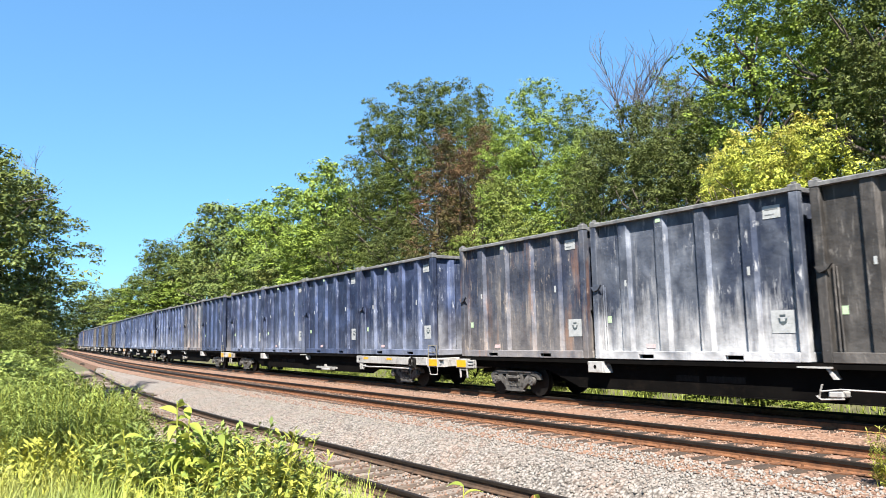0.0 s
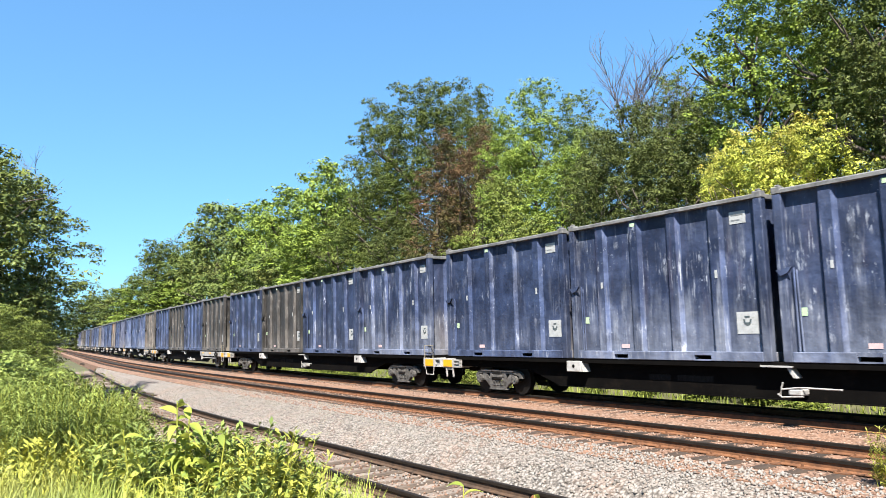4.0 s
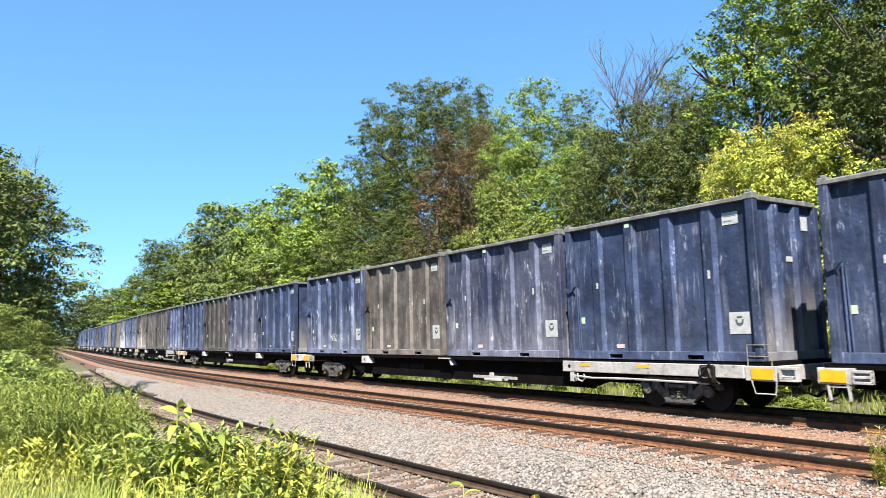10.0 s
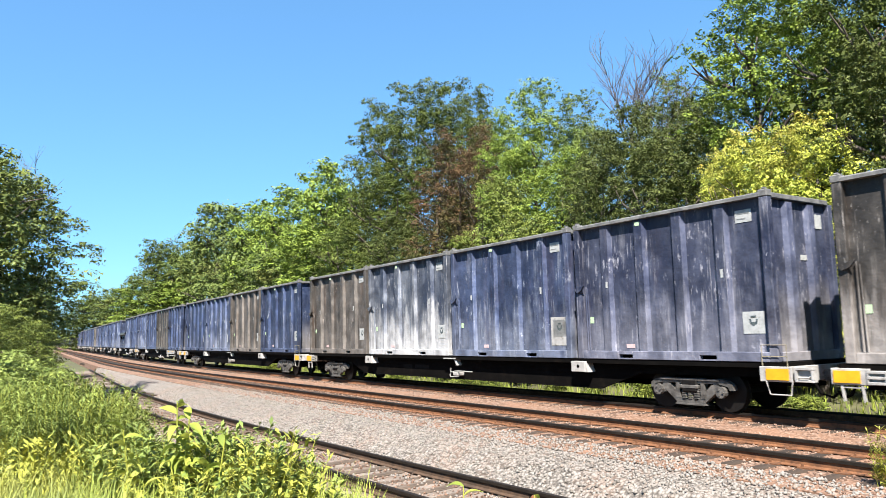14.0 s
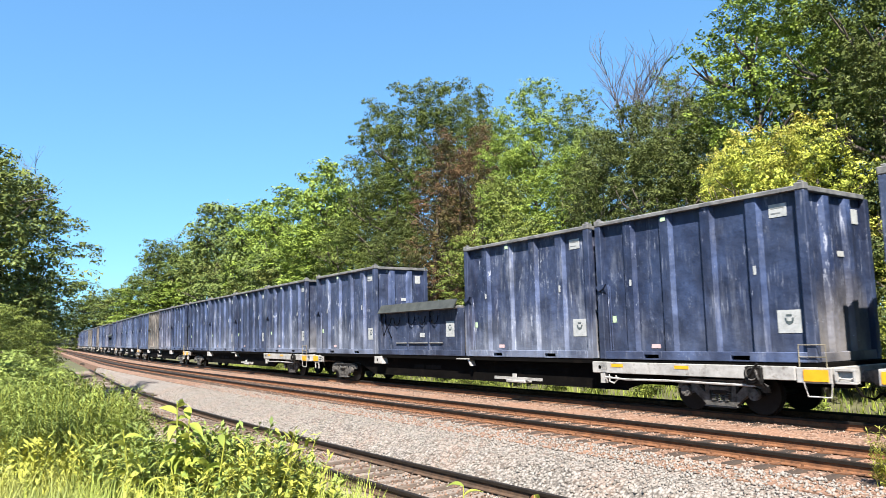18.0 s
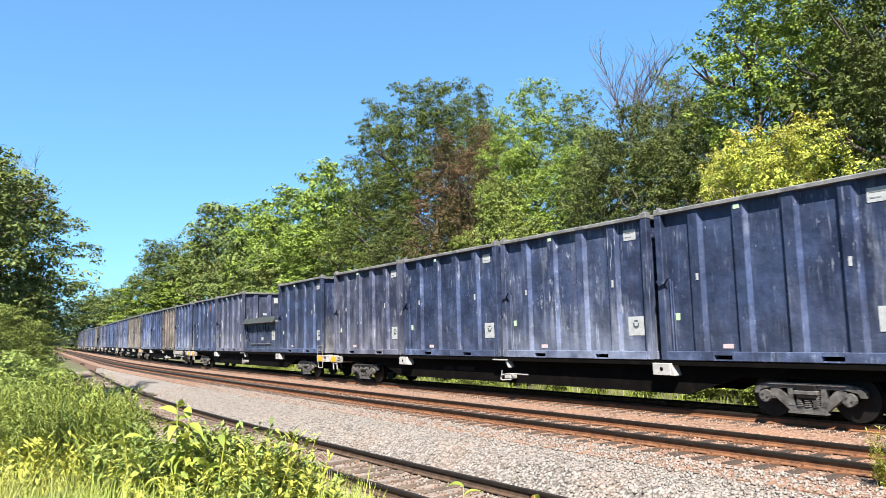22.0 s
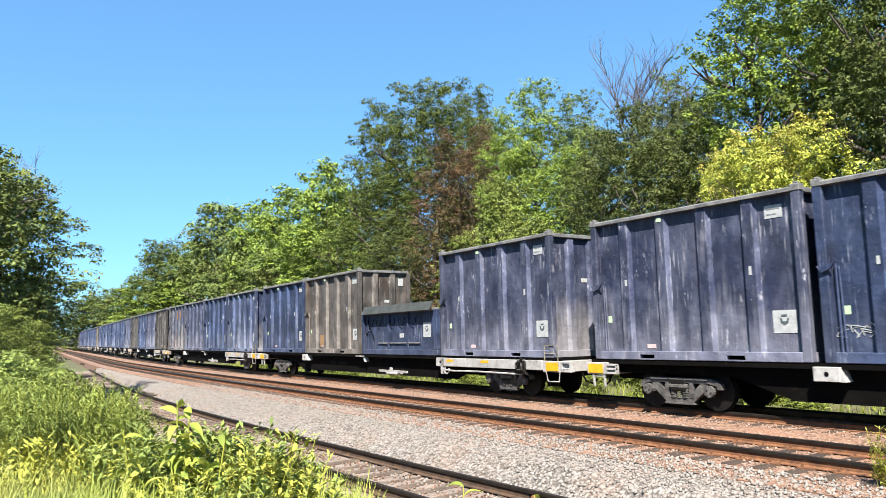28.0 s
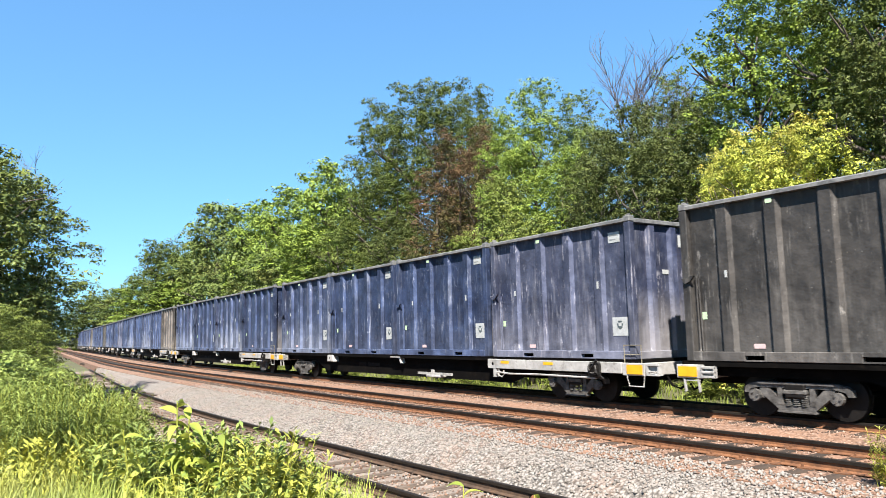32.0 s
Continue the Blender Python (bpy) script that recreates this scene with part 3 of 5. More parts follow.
def make_half_container():
    """A low open container with sloped flaps and chains."""
    mat = PAINTS["b"]
    c = empty("low_container", label="low navy open-top container with folded flaps and chains", category="container", group="containers on the train")
    w, l, h = CW / 2, CL / 2, 1.62
    iy, ix = w - 0.12, l - 0.10
    part("body", Shape().prism([(-ix, -iy), (ix, -iy), (ix, iy), (-ix, iy)], 0.10, h + 0.06, "z"), mat, c)
    for y in (-w + 0.08, w - 0.08):
        part("bottom_rail", Shape().box(-l, l, y - 0.08, y + 0.08, 0, 0.2, 0.012), mat, c)
        for x in (-l + 0.1, l - 0.1):
            part("corner_post", Shape().box(x - 0.1, x + 0.1, y - 0.08, y + 0.08, 0.2, h + 0.04, 0.012), mat, c)
    part("top_rail", Shape().box(-l, l, -w, -w + 0.14, h, h + 0.1, 0.015), M_RIM, c)
    part("top_rail", Shape().box(-l, l, w - 0.14, w, h, h + 0.1, 0.015), M_RIM, c)
    part("flap", Shape().prism([(-w - 0.16, h + 0.02), (-w + 0.02, h + 0.34), (-w + 0.06, h + 0.32), (-w - 0.12, h - 0.0)], -l + 0.25, l - 0.25, "x"), M_TARP, c)
    part("lower_bar", Shape().box(-l + 1.3, l - 1.3, -iy - 0.05, -iy, 0.42, 0.47, 0.012), M_RIM, c)
    for x in (-2.55, -0.75, 0.75, 2.66):
        part("rib", Shape().box(x - 0.06, x + 0.06, -iy - 0.05, -iy, 0.2, h, 0.012), mat, c)
    for x in (-2.2, -1.5, -0.4, 0.35, 1.2):
        part("chain", Shape().tube([(x - 0.3, -iy - 0.03, 1.42), (x - 0.2, -iy - 0.06, 1.2), (x, -iy - 0.07, 1.12), (x + 0.16, -iy - 0.06, 1.22), (x + 0.2, -iy - 0.03, 1.44)], 0.016, 5), M_BLACK, c)
    part("chain", Shape().tube([(-l + 0.15, -iy - 0.05, 1.3), (-l + 0.4, -iy - 0.08, 0.75), (-l + 0.7, -iy - 0.08, 1.1), (-l + 1.0, -iy - 0.06, 0.65)], 0.02, 5), M_BLACK, c)
    y = -iy - 0.006
    p = part("placard", Shape().box(1.86, 2.36, y - 0.004, y + 0.012, 0.66, 1.2), M_PLACARD, c, "white placard with a dark shield device")
    crest(p, 2.11, y, 0.96, 0.4)
    part("sticker", Shape().box(0.1, 0.42, y - 0.004, y + 0.012, 0.66, 0.82), M_PLACARD, c)
    return c


LABELS = {
    "b": "tall navy blue steel container with vertical ribs on a flat car",
    "w": "tall faded blue steel container with pale rain streaks",
    "W": "tall blue steel container bleached chalky white along its foot",
    "k": "tall charcoal brown steel container with dented ribbed walls",
    "K": "tall charcoal steel container with chalky white streaks below",
    "g": "tall grey-brown weathered steel container with vertical ribs",
    "t": "tall blue steel container with tan and rust streaks",
    "r": "tall brown steel container with rust runs and ochre patches",
    "p": "tall violet-grey faded steel container with vertical ribs",
}


# ---- flat cars ----
def make_bogie(car, x):
    """A three-piece bogie: bolster, two side frames with springs, two wheelsets."""
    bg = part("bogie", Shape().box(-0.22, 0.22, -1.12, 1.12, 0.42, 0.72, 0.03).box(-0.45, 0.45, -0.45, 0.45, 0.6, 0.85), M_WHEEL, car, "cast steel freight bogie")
    bg.matrix_basis = pose(x, 0, 0)
    for y in (-1.0, 1.0):
        f = Shape()
        a, b = y - 0.07, y + 0.07
        f.prism([(-1.16, 0.50), (-1.14, 0.62), (-1.02, 0.70), (-0.80, 0.74), (0.80, 0.74), (1.02, 0.70), (1.14, 0.62), (1.16, 0.50), (1.06, 0.50), (1.02, 0.58), (0.80, 0.63), (-0.80, 0.63), (-1.02, 0.58), (-1.06, 0.50)], a, b)
        for e in (-1, 1):
            f.prism([(e * 0.72, 0.64), (e * 0.80, 0.52), (e * 0.34, 0.14), (e * 0.22, 0.26), (e * 0.58, 0.60)], a + 0.01, b - 0.01)
            f.prism([(e * 0.40, 0.28), (e * 0.28, 0.28), (e * 0.30, 0.64), (e * 0.40, 0.64)], a, b)
            f.box(min(e * 0.72, e * 0.80), max(e * 0.72, e * 0.80), a + 0.015, b - 0.015, 0.40, 0.62)
        f.prism([(-0.42, 0.13), (0.42, 0.13), (0.36, 0.25), (-0.36, 0.25)], a, b)
        lip = (a - 0.035, a) if y < 0 else (b, b + 0.035)
        f.box(-0.82, 0.82, lip[0], lip[1], 0.70, 0.742).box(-0.40, 0.40, lip[0], lip[1], 0.125, 0.16)
        part("side_frame", f, M_IRON, bg)
        way = 1 if y > 0 else -1
        sp = Shape()
        for k in (-0.17, 0.0, 0.17):
            turns = [(k + 0.075 * math.cos(q * 1.05), y + way * 0.02 + 0.075 * math.sin(q * 1.05), 0.25 + 0.0065 * q) for q in range(37)]
            sp.tube(turns, 0.016, 4)
        part("spring", sp, M_IRON, bg)
        wedge = Shape().box(-0.25, 0.25, min(y, y + way * 0.13), max(y, y + way * 0.13), 0.50, 0.60, 0.02)
        if y < 0:
            part("bolster_end", wedge, M_IRON, bg)
    for x2 in (-0.88, 0.88):
        ws = Shape()
        ws.wheel(0, -1.06, 1.06, 0, 0.075, 10)
        for s in (-1, 1):
            ws.wheel(0, s * 0.71, s * 0.84, 0, 0.455, 26)
            ws.wheel(0, s * 0.69, s * 0.72, 0, 0.48, 26)
        st = part("wheelset", ws, M_WHEEL, bg)
        st.matrix_basis = pose(x2, 0, 0.455)
        st["axle"] = 1 if x2 > 0 else 0
        for s in (-1, 1):
            cap = Shape().wheel(x2, s * 1.06, s * 1.16, 0.455, 0.13, 12)
            for k in range(3):
                cap.wheel(x2 + 0.07 * math.cos(k * 2.09), s * 1.16, s * 1.185, 0.455 + 0.07 * math.sin(k * 2.09), 0.025, 6)
            part("bearing_cap", cap, M_IRON, bg)
    return bg


DECK = 1.165     # deck height over the rail


def make_car(white):
    label = "black container flat car with a white brake-gear sill" if white else "black deep-sill container flat car"
    car = empty("flat_car", label=label, category="flat car", group="flat cars of the train")
    L2 = 12.30
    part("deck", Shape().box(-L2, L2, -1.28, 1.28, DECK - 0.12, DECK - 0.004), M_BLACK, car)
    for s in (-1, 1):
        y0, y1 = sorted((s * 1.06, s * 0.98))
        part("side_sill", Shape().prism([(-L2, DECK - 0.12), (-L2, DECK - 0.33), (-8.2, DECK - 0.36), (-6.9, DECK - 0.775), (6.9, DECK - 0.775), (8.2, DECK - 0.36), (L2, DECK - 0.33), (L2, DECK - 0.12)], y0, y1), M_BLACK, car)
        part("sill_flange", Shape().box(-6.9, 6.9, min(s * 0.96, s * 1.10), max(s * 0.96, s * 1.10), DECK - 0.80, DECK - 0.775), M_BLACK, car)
        for x in (-PITCH_S + 0.22, PITCH_S + 0.22):
            part("hitch_bracket", Shape().box(x - 0.33, x + 0.20, min(s * 1.062, s * 1.36), max(s * 1.062, s * 1.36), DECK - 0.36, DECK - 0.07, 0.012)
                 .prism([(x + 0.2, DECK - 0.36), (x + 0.2, DECK - 0.10), (x + 0.29, DECK - 0.36)], min(s * 1.062, s * 1.34), max(s * 1.062, s * 1.34)), M_WHITE, car, "white welded bracket")
            # no opening is cut: a flat near-black disc stands for the hole's dark inside
            part("bracket_hole", Shape().wheel(x - 0.06, min(s * 1.362, s * 1.366), max(s * 1.362, s * 1.366), DECK - 0.21, 0.05, 10), M_BLACK, car)
        part("centre_bracket", Shape().box(-0.4, 0.3, min(s * 1.062, s * 1.33), max(s * 1.062, s * 1.33), DECK - 0.105, DECK - 0.07)
             .prism([(0.16, DECK - 0.11), (0.24, DECK - 0.11), (0.36, DECK - 0.32), (0.29, DECK - 0.32)], min(s * 1.062, s * 1.27), max(s * 1.062, s * 1.27)), M_WHITE, car)
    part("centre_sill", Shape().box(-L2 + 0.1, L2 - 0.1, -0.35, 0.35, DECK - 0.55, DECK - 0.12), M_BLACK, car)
    for x in (-9.7, 9.7):
        make_bogie(car, x)
    for s in (-1, 1):
        part("coupler", Shape().box(min(s * 12.2, s * 12.75), max(s * 12.2, s * 12.75), -0.12, 0.12, 0.74, 0.98, 0.02).box(min(s * 12.62, s * 12.87), max(s * 12.62, s * 12.87), -0.2, 0.2, 0.68, 1.02, 0.05), M_IRON, car)
        e0, e1 = sorted((s * 11.7, s * 12.42))
        part("end_sill", Shape().box(e0, e1, -1.34, 1.34, DECK - 0.40, DECK - 0.085, 0.012), M_WHITE, car)
        a = s * 12.11
        for side in (-1, 1):
            yy = sorted((side * 1.343, side * 1.365))
            part("reflector", Shape().box(a - 0.25, a + 0.25, yy[0], yy[1], DECK - 0.36, DECK - 0.13), M_YELLOW, car, "yellow reflective panel")
        if s > 0:
            part("step", Shape().tube([(a - 0.26, -1.35, DECK - 0.38), (a - 0.18, -1.35, DECK - 0.66), (a + 0.28, -1.35, DECK - 0.66), (a + 0.32, -1.35, DECK - 0.38)], 0.017), M_WHITE, car, "white stirrup step")
            part("grab_iron", Shape().tube([(a - 0.34, -1.32, DECK - 0.12), (a - 0.34, -1.32, DECK + 0.36), (a + 0.22, -1.32, DECK + 0.36), (a + 0.22, -1.32, DECK - 0.12)], 0.013, 5).tube([(a - 0.34, -1.32, DECK + 0.12), (a + 0.22, -1.32, DECK + 0.12)], 0.010, 5), M_GRAB, car, "dull tan tubular grab iron")
            f0, f1 = a + 0.38, a + 0.78
            part("corner_box", Shape().box(f0, f1, -1.30, -1.22, DECK - 0.38, DECK - 0.10).box(f0, f1, -1.37, -1.301, DECK - 0.15, DECK - 0.09, 0.01).box(f0, f1, -1.37, -1.301, DECK - 0.39, DECK - 0.34, 0.01)
                 .box(f0, f0 + 0.05, -1.37, -1.301, DECK - 0.338, DECK - 0.152).box(f1 - 0.05, f1, -1.37, -1.301, DECK - 0.338, DECK - 0.152)
                 .tube([(f0 + 0.08, -1.32, DECK - 0.27), (f0 + 0.1, -1.385, DECK - 0.29), (f1 - 0.1, -1.385, DECK - 0.29), (f1 - 0.08, -1.32, DECK - 0.27)], 0.016, 5), M_WHITE, car, "white corner box with a handle")
        else:
            legs = Shape().box(a - 0.13, a + 0.32, -1.32, -1.30, DECK - 0.46, DECK - 0.43)
            for q in (a - 0.12, a + 0.26):
                legs.prism([(q - 0.02, DECK - 0.39), (q + 0.02, DECK - 0.39), (q + 0.055, DECK - 0.70), (q + 0.01, DECK - 0.72)], -1.33, -1.29)
            part("step", legs, M_WHITE, car)
            f0, f1 = a + 0.37, a + 0.72
            lou = Shape().box(f0, f1, -1.30, -1.25, DECK - 0.38, DECK - 0.12)
            for q in range(3):
                lou.box(f0, f1, -1.37, -1.301, DECK - 0.385 + 0.105 * q, DECK - 0.33 + 0.105 * q, 0.008)
            part("corner_box", lou.box(f0, f0 + 0.03, -1.365, -1.302, DECK - 0.36, DECK - 0.14).box(f1 - 0.03, f1, -1.365, -1.302, DECK - 0.36, DECK - 0.14), M_WHITE, car, "white slotted corner box")
        part("air_hose", Shape().tube([(s * 12.3, -0.45, 0.85), (s * 12.5, -0.43, 0.5), (s * 12.7, -0.35, 0.42), (s * 12.83, -0.3, 0.55)], 0.03), M_BLACK, car)
    for x0, x1 in ((-3.6, -2.95), (-2.75, -1.75)):
        part("number_bar", Shape().box(x0, x1, -1.066, -1.0605, DECK - 0.50, DECK - 0.36), M_NUMBER, car, "dull worn lettering as a plain bar")
    if white:
        part("brake_sill", Shape().box(6.3, 11.68, -1.36, -1.245, DECK - 0.36, DECK - 0.075, 0.012).box(6.3, 6.45, -1.35, -1.245, DECK - 0.62, DECK - 0.36), M_WHITE, car, "white painted sill with yellow marks")
        for x in (6.9, 8.9):
            part("mark", Shape().box(x - 0.2, x + 0.2, -1.366, -1.358, DECK - 0.2, DECK - 0.12), M_YELLOW, car)
        part("brake_pipe", Shape().tube([(6.5, -1.38, DECK - 0.46), (7.2, -1.39, DECK - 0.5), (8.5, -1.38, DECK - 0.48), (10.8, -1.38, DECK - 0.5)], 0.028), M_WHITE, car)
        part("brake_gear", Shape().box(10.58, 11.0, -1.43, -1.36, DECK - 0.50, DECK - 0.08, 0.04).wheel(10.78, -1.50, -1.43, DECK - 0.26, 0.17, 14).tube([(10.82, -1.46, DECK - 0.1), (10.97, -1.52, DECK - 0.36), (11.12, -1.44, DECK - 0.5)], 0.035)
             .tube([(10.55, -1.42, DECK - 0.42), (10.75, -1.52, DECK - 0.28), (10.95, -1.5, DECK - 0.02)], 0.03), M_WHEEL, car, "lumpy dark grey brake gear")
        part("brake_wheel", Shape().tube([(10.80 + 0.13 * math.cos(q * math.tau / 12), -1.51, DECK - 0.24 + 0.13 * math.sin(q * math.tau / 12)) for q in range(13)], 0.016, 5), M_IRON, car)
        part("hose_loop", Shape().tube([(6.62, -1.37, DECK - 0.4), (6.7, -1.44, DECK - 0.56), (6.86, -1.45, DECK - 0.6), (6.96, -1.42, DECK - 0.5), (6.86, -1.38, DECK - 0.42)], 0.022, 5), M_WHITE, car)
        part("valve_bar", Shape().box(1.7, 3.9, -1.34, -1.27, DECK - 0.68, DECK - 0.6).box(2.3, 3.2, -1.36, -1.062, DECK - 0.765, DECK - 0.68, 0.02).box(2.6, 2.75, -1.34, -1.28, DECK - 0.6, DECK - 0.5), M_WHITE, car)
    else:
        z = DECK - 0.55
        part("valve", Shape().tube([(-0.05, -1.30, z - 0.1), (0.05, -1.33, z - 0.16), (0.5, -1.33, z - 0.13)], 0.02, 5).tube([(0.0, -1.32, z - 0.14), (0.05, -1.34, z), (0.45, -1.34, z + 0.05), (1.3, -1.33, z + 0.04)], 0.02, 5)
             .tube([(0.05, -1.34, z + 0.02), (0.1, -1.35, z + 0.14)], 0.018, 5).box(0.2, 0.5, -1.36, -1.062, z - 0.12, z + 0.02, 0.03), M_WHITE, car)
    return car


# ---- the train: containers from front to rear, car by car ----
FIRST_CAR = -8
LOADS = ("bkWt wbww btww wwwb wbkb kbkb gwbw pbrb bpgw bpkb wkkK pwWg bgwb bkbw bwhw wbwb bpgb bwbp bhpb wrbw ggwp bbbp phgb wbpt kpbk pbbw "
         "bwbw gbwb wbpb bwkb bbwg wpbb bwbw gbwb wbkb bbpw").split()
PLAIN_SILL = {-8, -6, -5, -4, -1, 1, 3, 4, 8, 9, 10, 12, 13, 20, 22, 25}


def train_s(t):
    """How far the train has run at t seconds."""
    u = (t - 16) / 16
    return 106.876 + 16 * (19.4932 * u + 0.5884 * u ** 2 / 2 + 0.1616 * u ** 3 / 3 - 0.1630 * u ** 4 / 4)


# slack in the couplings: how far each car stands ahead of its even place
SLACK = {-8: 0.28, -7: 0.0, -6: -0.22, -5: -0.4, -4: -0.1, -3: -0.08, -2: -0.09, -1: 0.04, 0: 0.03, 1: -0.14, 2: -0.14, 3: -0.08, 4: -0.15, 5: -0.24, 6: -0.25, 7: -0.16, 8: 0.1, 9: 0.17, 10: 0.15, 11: 0.24, 12: 0.12, 13: 0.0, 14: -0.22, 15: -0.17, 16: -0.18, 17: -0.29}
CENTRE = -2.36 - 1.5 * PITCH_S      # centre of a car behind the placard of its front container
CARS, BOXES = [], []


def scribble(box, x, z, size, seed):
    """White paint strokes of no meaning."""
    r = random.Random(seed)
    sh = Shape()
    for k in range(5):
        x0 = x + (k - 2) * size * 0.5
        sh.tube([(x0 + r.uniform(-0.5, 0.6) * size, -CW / 2 + 0.142, z + r.uniform(-0.5, 0.5) * size) for _ in range(8)], 0.009, 4)
    part("scribble", sh, M_PLACARD, box, "white spray-painted scribble")


def panel(box, name, x0, x1, z0, z1, mat, label):
    part(name, Shape().box(x0, x1, -CW / 2 + 0.140, -CW / 2 + 0.155, z0, z1), mat, box, label)


def mark(n, k, box):
    """Repairs, tags and spray paint that single out some containers."""
    key = (n, k)
    if key in ((0, 3), (13, 2), (-6, 2)):
        scribble(box, -2.3 if n else -2.4, 0.62, 0.34 if n else 0.4, n)
        if n == 0:
            scribble(box, -0.35, 0.72, 0.36, 77)
    if key == (15, 3):
        panel(box, "primer_panel", 0.78, 1.46, 2.55, 3.3, M_ORANGE, "orange primer patch")
        panel(box, "primer_panel", -0.40, 0.28, 2.5, 3.25, M_ORANGE, "orange primer patch")
    if key == (11, 1):
        panel(box, "rust_panel", 1.98, 2.85, 0.25, 1.9, M_ORANGE, "rusty orange door panel")
    if key == (-1, 2):
        panel(box, "rust_panel", -1.58, -0.9, 0.25, 2.0, M_OCHRE, "ochre rust patch")
        panel(box, "rust_panel", 2.0, 2.8, 0.25, 1.0, M_OCHRE, "ochre rust patch")
    if key in ((2, 1), (5, 1), (14, 2), (16, 0)):
        part("tag", Shape().prism([(2.55, 0.23), (2.85, 0.23), (2.85, 0.5)], -CW / 2 + 0.139, -CW / 2 + 0.153), M_LIME, box, "lime green triangular tag")
    if key == (14, 2):
        panel(box, "rust_panel", -1.42, -0.98, 0.3, 0.85, M_OCHRE, "small brown repair patch")
    if key == (8, 2):
        panel(box, "dark_patch", -1.42, -0.95, 2.3, 2.95, M_WHEEL, "dark square repair patch")
        panel(box, "dark_patch", 0.80, 1.46, 2.45, 3.1, M_WHEEL, "dark square repair patch")
        panel(box, "rust_panel", -1.42, -0.95, 1.75, 2.2, M_OCHRE, "tan repair patch")
    if key == (10, 3):
        panel(box, "primer_panel", 1.08, 1.46, 2.8, 3.32, M_ORANGE, "orange primer patch")
    if key == (3, 1):
        panel(box, "bare_patch", 1.98, 2.62, 0.35, 1.16, M_WHITE, "scraped pale patch")
    if key == (2, 2):
        panel(box, "bare_patch", 2.0, 2.7, 2.7, 3.3, M_WHITE, "scraped pale patch")
    if key in ((-3, 1), (-6, 0)):
        part("scratch", Shape().tube([(1.12, -CW / 2 + 0.145, 3.2), (1.2, -CW / 2 + 0.145, 2.2), (1.34, -CW / 2 + 0.145, 0.9), (1.42, -CW / 2 + 0.145, 0.35)], 0.022, 4), M_PLACARD, box, "long white paint run")


def build_train():
    proto = {False: make_car(False), True: make_car(True)}
    boxes = {k: make_container(k, LABELS[k]) for k in LABELS}
    boxes["h"] = make_half_container()
    used = set()
    rng = random.Random(4)
    for i, load in enumerate(LOADS):
        n = FIRST_CAR + i
        white = n not in PLAIN_SILL
        car = proto[white] if white not in used else copy_thing(proto[white], Matrix())
        used.add(white)
        CARS.append((n, car))
        for k, code in enumerate(load):
            box = boxes[code] if code not in used else copy_thing(boxes[code], Matrix())
            used.add(code)
            seed = rng.uniform(0, 60)
            for o in (box, *box.children_recursive):
                o["seed"] = seed
            BOXES.append((n, k, box))
            if n >= 19:
                for o in box.children_recursive:
                    if o.name.split(".")[0] in ("sticker", "crest", "caption_bar", "character_bar", "end_sticker", "lock_rod", "latch", "end_plate"):
                        bpy.data.objects.remove(o)
    for n, k, box in BOXES:
        mark(n, k, box)
    for code, box in boxes.items():
        if code not in used:
            for o in (*box.children_recursive, box):
                bpy.data.objects.remove(o)


build_train()


# ---- trees and plants ----
def crown_mesh(name, seed, blobs, count, size, mat, droop=0.0):
    """Leaves in small domed clumps over the upper and outer skin of the lobes (x, y, z, rx, ry, rz), and larger leaves in the shade within."""
    g = np.random.default_rng(seed)
    unit = lambda v: v / (np.linalg.norm(v, axis=1)[:, None] + 1e-9)
    vol = np.array([b[3] * b[4] + b[4] * b[5] for b in blobs])
    per = 26
    clumps = max(40, count // per)
    pick = g.choice(len(blobs), clumps, p=vol / vol.sum())
    B = np.array(blobs)[pick]
    d = g.normal(size=(clumps, 3))
    d[:, 2] = np.where((d[:, 2] < -0.2) & (g.random(clumps) < 0.75), -d[:, 2], d[:, 2])
    d = unit(d)
    c = B[:, :3] + d * B[:, 3:6] * np.where(g.random(clumps) < 0.82, g.uniform(0.85, 1.12, clumps), g.uniform(0.4, 0.9, clumps))[:, None]
    k = np.repeat(np.arange(clumps), per)
    n = len(k)
    dome = unit(g.normal(size=(n, 3)) * 0.7 + d[k] * 0.45 + np.array([0, 0, 0.55]))
    reach = size * 3.1 * np.exp(g.normal(size=(clumps, 1)) * 0.3)
    pos = c[k] + dome * reach[k] * g.uniform(0.45, 1.05, (n, 1)) * np.array([1.1, 1.1, 0.75])
    out = unit(dome + g.normal(size=(n, 3)) * 0.33 + np.array([0, 0, 0.25]))
    s = size * np.exp(g.normal(size=(n, 1)) * 0.28)
    inner = n // 5
    core = np.array(blobs)[g.choice(len(blobs), inner, p=vol / vol.sum())]
    deep = unit(g.normal(size=(inner, 3)))
    pos = np.concatenate([pos, core[:, :3] * np.array([0.75, 0.75, 1.0]) + deep * core[:, 3:6] * g.uniform(0.1, 0.7, (inner, 1))])
    out = np.concatenate([out, deep])
    s = np.concatenate([s, size * g.uniform(1.0, 1.5, (inner, 1))])
    n += inner
    t = unit(np.cross(out, g.normal(size=(n, 3))))
    t[:, 2] -= droop
    b = np.cross(out, t)
    q = np.stack([pos - t * s * 0.4 + b * s * 0.36, pos - t * s * 0.4 - b * s * 0.36, pos + t * s * 0.7], axis=1)
    return quads_mesh(name, q, mat)


